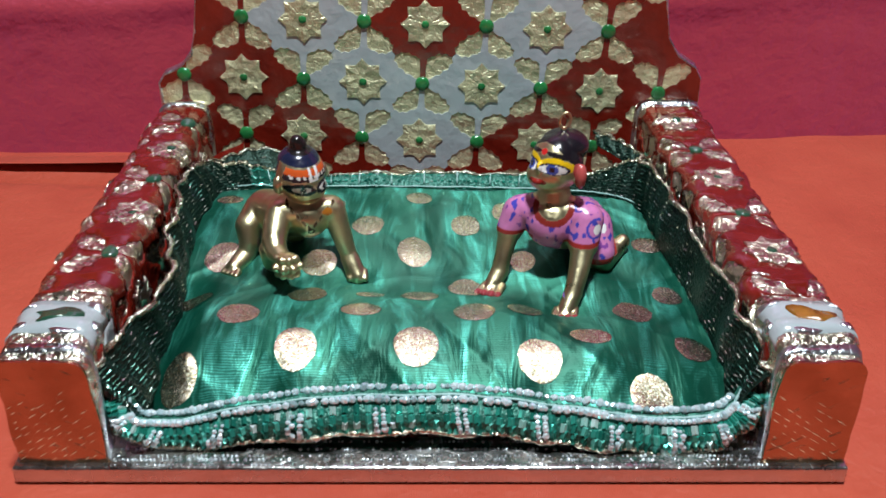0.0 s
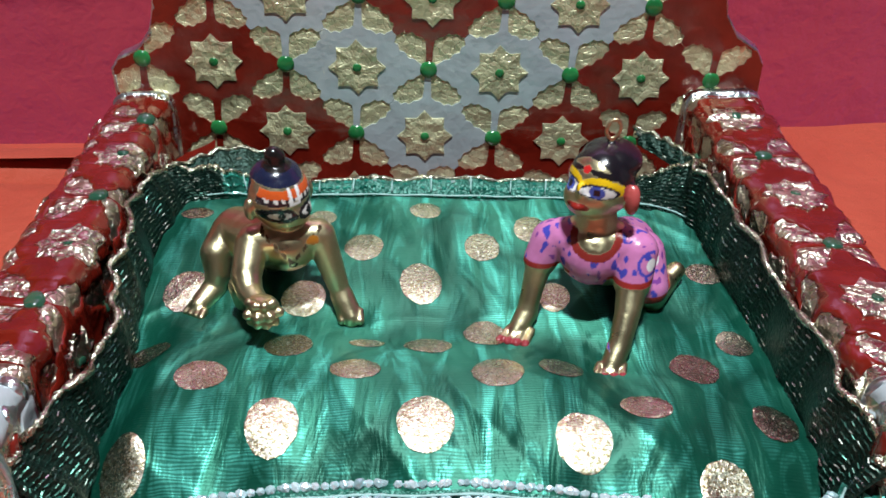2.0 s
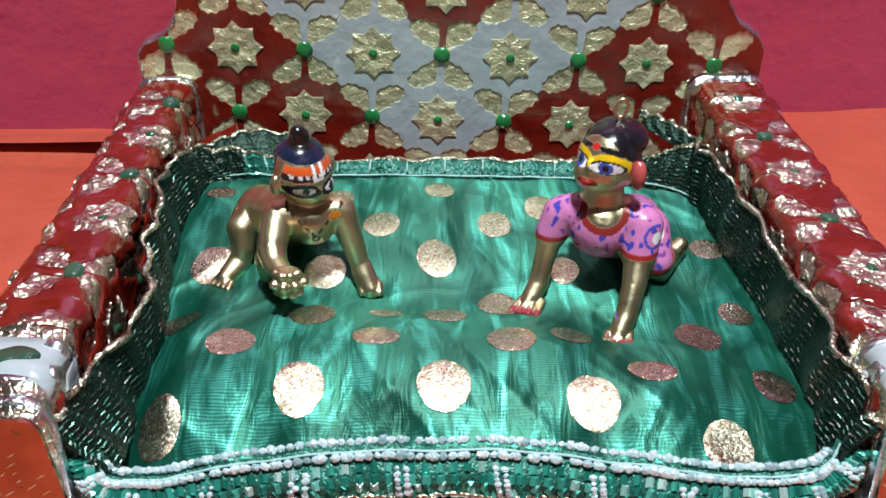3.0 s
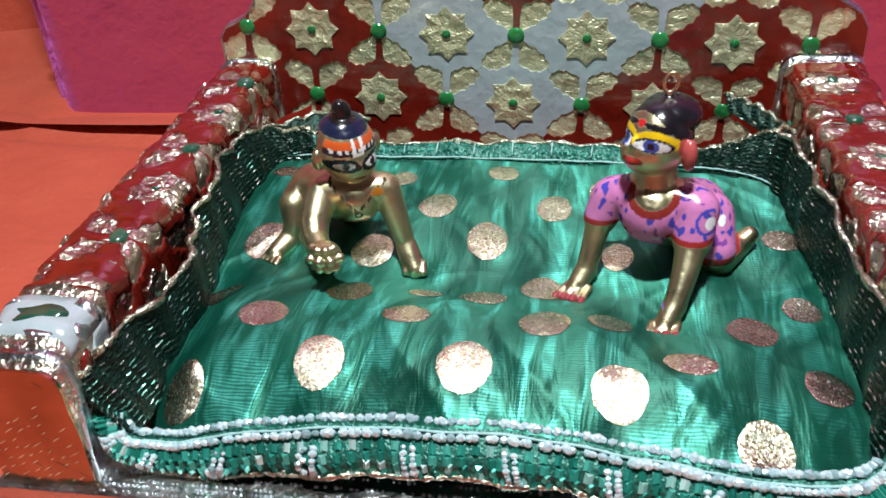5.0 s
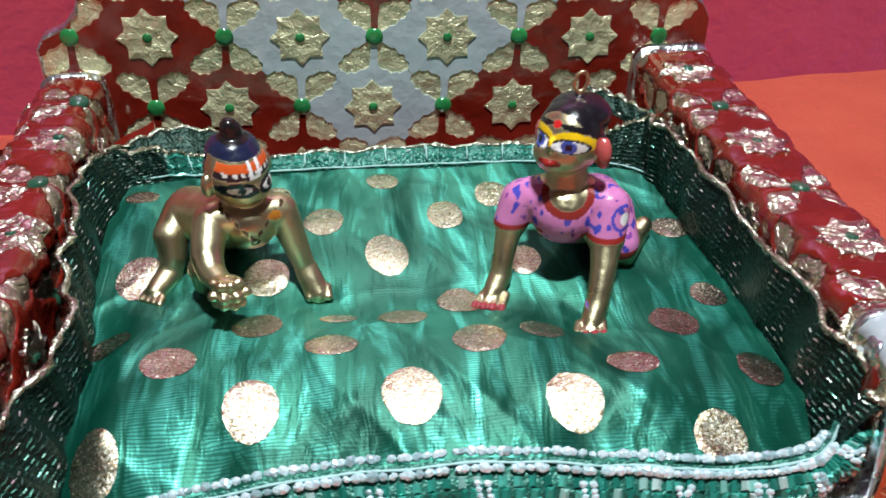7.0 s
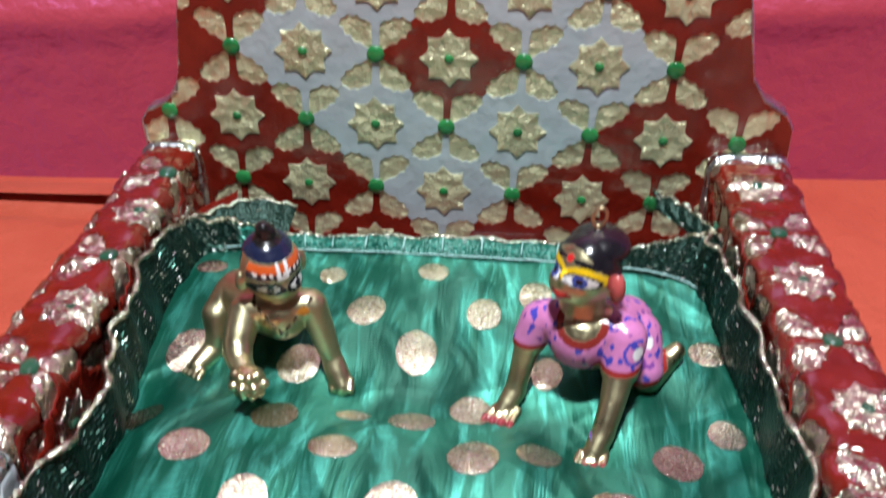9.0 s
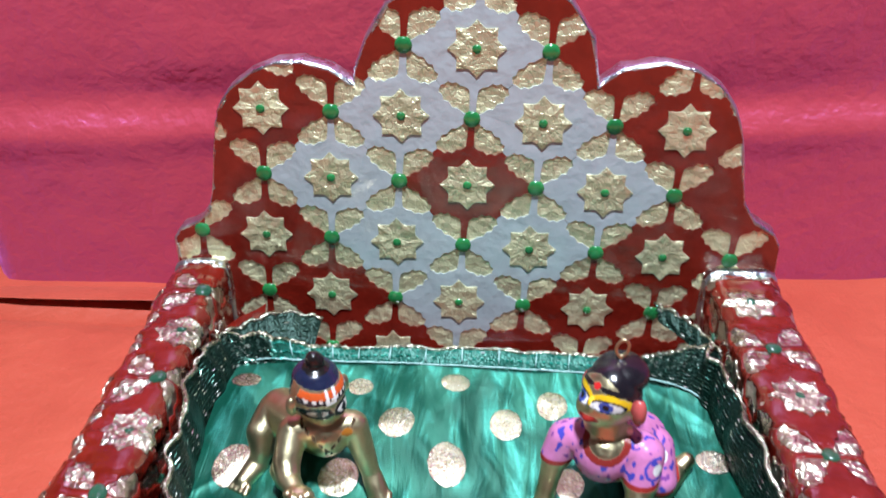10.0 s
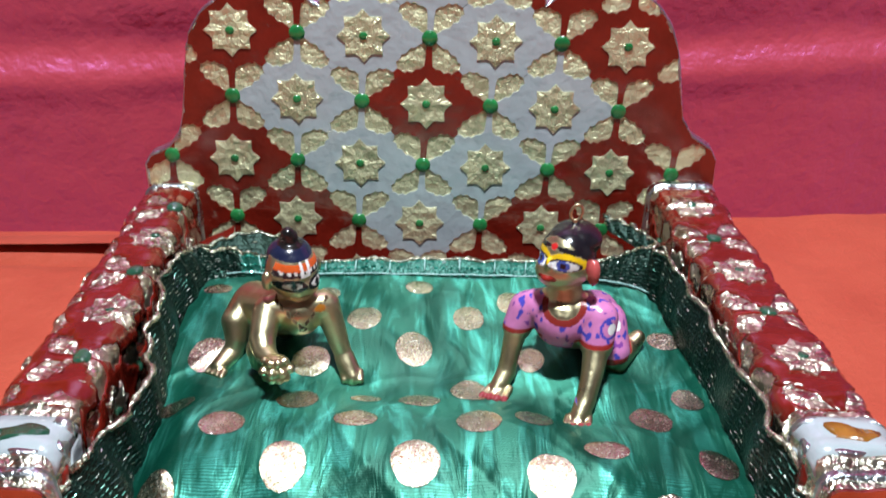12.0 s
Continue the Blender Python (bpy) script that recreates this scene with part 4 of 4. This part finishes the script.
def brass_baby():
    hc, hs, hu, ho = face_frame((-0.0515, 0.3610, 0.0720), (0.64, -0.75, -0.14))
    bm = bmesh.new()
    # head, cheeks, chin, nose, ears, hair knot
    ball(bm, hc, (0.0106, 0.0112, 0.0118))
    ball(bm, hc + ho * 0.0035 - hu * 0.004, (0.0092, 0.0078, 0.0075))
    ball(bm, hc + ho * 0.0105 - hu * 0.0022, (0.0016, 0.0018, 0.0026))
    for s in (-1, 1):
        ball(bm, hc + hs * s * 0.0112 - hu * 0.002, (0.0022, 0.0026, 0.0042))
    ball(bm, hc + hu * 0.0060 - ho * 0.002, (0.0088, 0.0092, 0.0064))
    knot = [hc + hu * d - ho * 0.002 for d in (0.0115, 0.0135, 0.0172)]
    limb(bm, [(*knot[0], 0.0038), (*knot[1], 0.0036), (*(knot[2] - hu * 0.0022 - hs * 0.0006), 0.0030)])
    # neck and body
    limb(bm, [(-0.0500, 0.3620, 0.0620, 0.0058), (-0.0500, 0.3620, 0.0560, 0.0072)])
    limb(bm, [(-0.0500, 0.3610, 0.0520, 0.0098), (-0.0600, 0.3700, 0.0480, 0.0100), (-0.0720, 0.3810, 0.0445, 0.0098)])
    limb(bm, [(-0.0610, 0.3580, 0.0550, 0.0062), (-0.0500, 0.3600, 0.0555, 0.0070), (-0.0400, 0.3620, 0.0550, 0.0060)])
    # straight arm and hand on the cloth
    limb(bm, [(-0.0390, 0.3620, 0.0550, 0.0056), (-0.0355, 0.3600, 0.0430, 0.0046), (-0.0325, 0.3580, 0.0330, 0.0036)])
    limb(bm, [(-0.0322, 0.3575, 0.0325, 0.0042), (-0.0300, 0.3545, 0.0280, 0.0044), (-0.0285, 0.3520, 0.0262, 0.0036)])
    for k in range(4):
        limb(bm, [(-0.0325 + 0.0023 * k, 0.3532, 0.0280, 0.0017), (-0.0318 + 0.0022 * k, 0.3502, 0.0262, 0.0016)])
    # raised arm holding a sweet
    limb(bm, [(-0.0620, 0.3570, 0.0545, 0.0060), (-0.0632, 0.3480, 0.0470, 0.0054), (-0.0615, 0.3430, 0.0440, 0.0046), (-0.0575, 0.3370, 0.0435, 0.0036)])
    ball(bm, (-0.0555, 0.3340, 0.0435), (0.0056, 0.0050, 0.0048))
    for i in range(4):
        for j in range(3):
            w, e = -1.05 + 0.70 * i + 0.2 * (j % 2), 0.75 - 0.75 * j
            ball(bm, (-0.0555 + 0.0060 * math.sin(w) * math.cos(e), 0.3340 - 0.0056 * math.cos(w) * math.cos(e), 0.0435 + 0.0054 * math.sin(e)), 0.0018)
    # legs: the near one folded with its foot forward, the other kneeling behind
    limb(bm, [(-0.0745, 0.3800, 0.0450, 0.0078), (-0.0790, 0.3720, 0.0410, 0.0062), (-0.0785, 0.3680, 0.0350, 0.0048), (-0.0800, 0.3660, 0.0300, 0.0040)])
    limb(bm, [(-0.0800, 0.3660, 0.0300, 0.0044), (-0.0828, 0.3612, 0.0280, 0.0040), (-0.0845, 0.3580, 0.0272, 0.0036)])
    for k in range(4):
        limb(bm, [(-0.0874 + 0.0019 * k, 0.3580 - 0.0012 * k, 0.0272, 0.0016), (-0.0886 + 0.0021 * k, 0.3552 - 0.0012 * k, 0.0266, 0.0014)])
    limb(bm, [(-0.0660, 0.3520, 0.0400, 0.0050), (-0.0660, 0.3540, 0.0330, 0.0045)])
    limb(bm, [(-0.0690, 0.3840, 0.0420, 0.0070), (-0.0600, 0.3800, 0.0340, 0.0056), (-0.0620, 0.3930, 0.0320, 0.0042)])

    def paint(p, n):
        q = p - hc
        a, b, o = q.dot(hs), q.dot(hu), q.dot(ho)
        near = q.length < 0.023
        if near and b > 0.0112 and abs(a) < 0.005:
            return (0.010, 0.008, 0.008, 0.0)
        if near and (b > 0.0078 or (o < -0.003 and b > 0.001 and abs(a) < 0.0100)):
            return (0.012, 0.016, 0.045, 0.0)
        if near and o > 0.002:
            if abs(a) < 0.0022 and 0.0018 < b < 0.0082 and not (abs(a) < 0.0010 and b > 0.0030):
                return (0.80, 0.80, 0.80, 0.0)
            if 0.0045 < b < 0.0072:
                return (0.62, 0.10, 0.02, 0.0)
            if 0.0032 < b <= 0.0045:
                return (0.75, 0.72, 0.68, 0.0) if int((a + 0.03) / 0.0011) % 2 else (0.02, 0.015, 0.02, 0.0)
            if 0.0020 < b <= 0.0032 and abs(a) > 0.002:
                return (0.02, 0.015, 0.02, 0.0)
            for s in (-1, 1):
                if ell(a, b, s * 0.0050, -0.0016, 0.0013, 0.0013):
                    return (0.015, 0.015, 0.02, 0.0)
                if ell(a, b, s * 0.0053, -0.0016, 0.0034, 0.0014):
                    return (0.62, 0.62, 0.58, 0.0)
                if ell(a, b, s * 0.0054, -0.0016, 0.0053, 0.0030, s * 0.08):
                    return (0.012, 0.012, 0.014, 0.0)
            if ell(a, b, 0, -0.0072, 0.0026, 0.0006):
                return (0.30, 0.10, 0.04, 0.5)
        # beaded necklace scratched in dark lines
        if p.y < 0.3600 and 0.046 < p.z < 0.062 and n.y < 0:
            if ell(p.x, p.z, -0.0405, 0.0565, 0.0022, 0.0017):
                return (0.46, 0.17, 0.02, 0.2)
            dip = 0.0500 + 1.05 * abs(p.x + 0.0475)
            if (abs(p.z - dip) < 0.0010 and int((p.x + 1) / 0.0008) % 3) or (ell(p.x, p.z, -0.0475, 0.0488, 0.0016, 0.0016) and not ell(p.x, p.z, -0.0475, 0.0488, 0.0007, 0.0007)):
                return (0.06, 0.03, 0.012, 0.2)
        return BRASS

    return fused("brass_figurine", bm, 0.00052, "small crawling brass baby figurine with painted dark hair and eyes", paint)


def pink_baby():
    hc, hs, hu, ho = face_frame((0.0568, 0.3555, 0.0802), (-0.69, -0.70, 0.22))
    bm = bmesh.new()
    ball(bm, hc, (0.0110, 0.0114, 0.0122))
    ball(bm, hc + ho * 0.0035 - hu * 0.0048, (0.0096, 0.0082, 0.0078))
    ball(bm, hc + ho * 0.0118 - hu * 0.0020, (0.0014, 0.0020, 0.0028))
    ball(bm, hc + ho * 0.0108 - hu * 0.0072, (0.0026, 0.0026, 0.0015))
    for s in (-1, 1):
        ball(bm, hc + hs * s * 0.0116 - hu * 0.0030 - ho * 0.002, (0.0026, 0.0036, 0.0056))
    ball(bm, hc + hu * 0.0070 - ho * 0.003, (0.0102, 0.0106, 0.0066))
    # the cast loop on the crown
    for k in range(20):
        w = 2 * math.pi * k / 20
        bmesh.ops.create_icosphere(bm, subdivisions=2, radius=0.00080, matrix=Matrix.Translation(hc + hu * (0.0175 + 0.0032 * math.sin(w)) + Vector((0.0022 * math.cos(w), 0, 0))))
    limb(bm, [(0.0565, 0.3560, 0.0690, 0.0062), (0.0565, 0.3560, 0.0610, 0.0080)])
    # body in its shirt
    limb(bm, [(0.0560, 0.3545, 0.0530, 0.0118), (0.0640, 0.3625, 0.0475, 0.0122), (0.0725, 0.3750, 0.0425, 0.0108)])
    limb(bm, [(0.0430, 0.3590, 0.0560, 0.0066), (0.0550, 0.3560, 0.0575, 0.0085), (0.0690, 0.3520, 0.0560, 0.0075)])
    limb(bm, [(0.0420, 0.3590, 0.0550, 0.0070), (0.0385, 0.3575, 0.0475, 0.0060)])
    limb(bm, [(0.0700, 0.3510, 0.0550, 0.0078), (0.0690, 0.3460, 0.0460, 0.0066)])
    limb(bm, [(0.0755, 0.3690, 0.0420, 0.0100), (0.0785, 0.3610, 0.0335, 0.0076)])
    # arms, palms and fingers
    limb(bm, [(0.0385, 0.3572, 0.0480, 0.0050), (0.0362, 0.3540, 0.0390, 0.0040), (0.0342, 0.3500, 0.0310, 0.0037)])
    limb(bm, [(0.0342, 0.3500, 0.0305, 0.0040), (0.0313, 0.3462, 0.0268, 0.0036), (0.0292, 0.3435, 0.0250, 0.0028)])
    for k in range(4):
        limb(bm, [(0.0276 + 0.0026 * k, 0.3455 - 0.0006 * k, 0.0265, 0.0014), (0.0236 + 0.0030 * k, 0.3402 - 0.0010 * k, 0.0252, 0.0013)])
    limb(bm, [(0.0690, 0.3455, 0.0460, 0.0054), (0.0668, 0.3380, 0.0380, 0.0044), (0.0640, 0.3315, 0.0310, 0.0039)])
    limb(bm, [(0.0640, 0.3315, 0.0305, 0.0041), (0.0612, 0.3268, 0.0262, 0.0038), (0.0598, 0.3242, 0.0245, 0.0032)])
    for k in range(4):
        limb(bm, [(0.0566 + 0.0027 * k, 0.3258, 0.0260, 0.0015), (0.0540 + 0.0031 * k, 0.3196 - 0.0004 * k, 0.0248, 0.0014)])
    # kneeling legs and feet behind
    limb(bm, [(0.0790, 0.3615, 0.0325, 0.0070), (0.0805, 0.3625, 0.0280, 0.0058), (0.0880, 0.3715, 0.0285, 0.0044), (0.0920, 0.3745, 0.0315, 0.0034)])
    limb(bm, [(0.0740, 0.3790, 0.0380, 0.0085), (0.0710, 0.3790, 0.0310, 0.0062), (0.0800, 0.3880, 0.0290, 0.0045)])

    def paint(p, n):
        q = p - hc
        a, b, o = q.dot(hs), q.dot(hu), q.dot(ho)
        if b > 0.0138 and q.length < 0.03:
            return BRASS
        if q.length < 0.0185:
            if abs(a) > 0.0108 and -0.0090 < b < 0.0022 and o < 0.003:
                return (0.46, 0.085, 0.080, 0.0)
            if b > 0.0085 - 0.0035 * (abs(a) / 0.011) ** 2 * 2 or (o < -0.0015 and b > -0.002) or (b > 0.0050 and abs(a) > 0.0045 and o < 0.0070):
                return (0.010, 0.008, 0.012, 0.0)
            if o > 0.0:
                if ell(a, b, 0, 0.0052, 0.0014, 0.0014):
                    return (0.55, 0.02, 0.02, 0.0)
                for s in (-1, 1):
                    if ell(a, b, s * 0.0052, -0.0012, 0.0011, 0.0012):
                        return (0.01, 0.01, 0.02, 0.0)
                    if ell(a, b, s * 0.0052, -0.0012, 0.0023, 0.0021):
                        return (0.05, 0.09, 0.38, 0.0)
                    if ell(a, b, s * 0.0053, -0.0012, 0.0046, 0.0020, s * 0.08):
                        return (0.78, 0.78, 0.78, 0.0)
                    if ell(a, b, s * 0.0053, -0.0010, 0.0052, 0.0026, s * 0.08):
                        return (0.01, 0.01, 0.03, 0.0)
                    if ell(a, b, s * 0.0052, -0.0003, 0.0062, 0.0040, s * 0.10) and b > -0.0014:
                        return (0.80, 0.52, 0.01, 0.0)
                    if ell(a, b, s * 0.0056, 0.0046, 0.0046, 0.0011, -s * 0.12):
                        return (0.012, 0.01, 0.012, 0.0)
                if ell(a, b, 0, -0.0072, 0.0042, 0.0014):
                    return (0.30, 0.02, 0.015, 0.0)
            return BRASS
        # nails
        if p.z < 0.0285 and (p.y < 0.3212 or (p.x < 0.037 and p.y < 0.3418 - 0.33 * (p.x - 0.0236))):
            return (0.30, 0.04, 0.05, 0.0)
        # shirt
        sleeve_a = p.x < 0.0475 and p.z < 0.0475
        sleeve_b = 0.060 < p.x < 0.0760 and p.y < 0.3530 and p.z < 0.0470
        legs = p.z < 0.0305 or p.x > 0.0880
        if p.z < 0.0655 and not sleeve_a and not sleeve_b and not legs:
            d = Vector((p.x - 0.0555, p.y - 0.3480, (p.z - 0.0640) * 0.9)).length
            if d < 0.0066:
                return BRASS
            if d < 0.0092:
                return (0.23, 0.025, 0.020, 0.0)
            if p.x < 0.0475 and p.z < 0.0495 or (0.060 < p.x < 0.0765 and p.y < 0.3535 and p.z < 0.0490) or (p.x > 0.071 and p.z < 0.0340):
                return (0.32, 0.028, 0.024, 0.0)
            w = Vector((p.x - 0.0735, p.z - 0.0545))
            if p.y < 0.362:
                if ell(p.x, p.z, 0.0742, 0.0540, 0.0017, 0.0021):
                    return (0.80, 0.80, 0.82, 0.0)
                if 0.0032 < w.length < 0.0043 and w.x < 0.0022:
                    return (0.06, 0.06, 0.42, 0.0)
            if ell(p.x, p.z, 0.0800, 0.0455, 0.0013, 0.0017):
                return (0.80, 0.80, 0.82, 0.0)
            cell = noise.noise((p.x * 380, p.y * 380, p.z * 240))
            if cell > 0.34:
                return (0.06, 0.06, 0.42, 0.0)
            if cell < -0.46:
                return (0.22, 0.06, 0.30, 0.0)
            return (0.56, 0.19, 0.42, 0.0)
        return BRASS

    return fused("painted_figurine", bm, 0.00052, "crawling brass baby figurine painted with pink blue-spotted shirt and red nails", paint)


baby = brass_baby()
child = pink_baby()
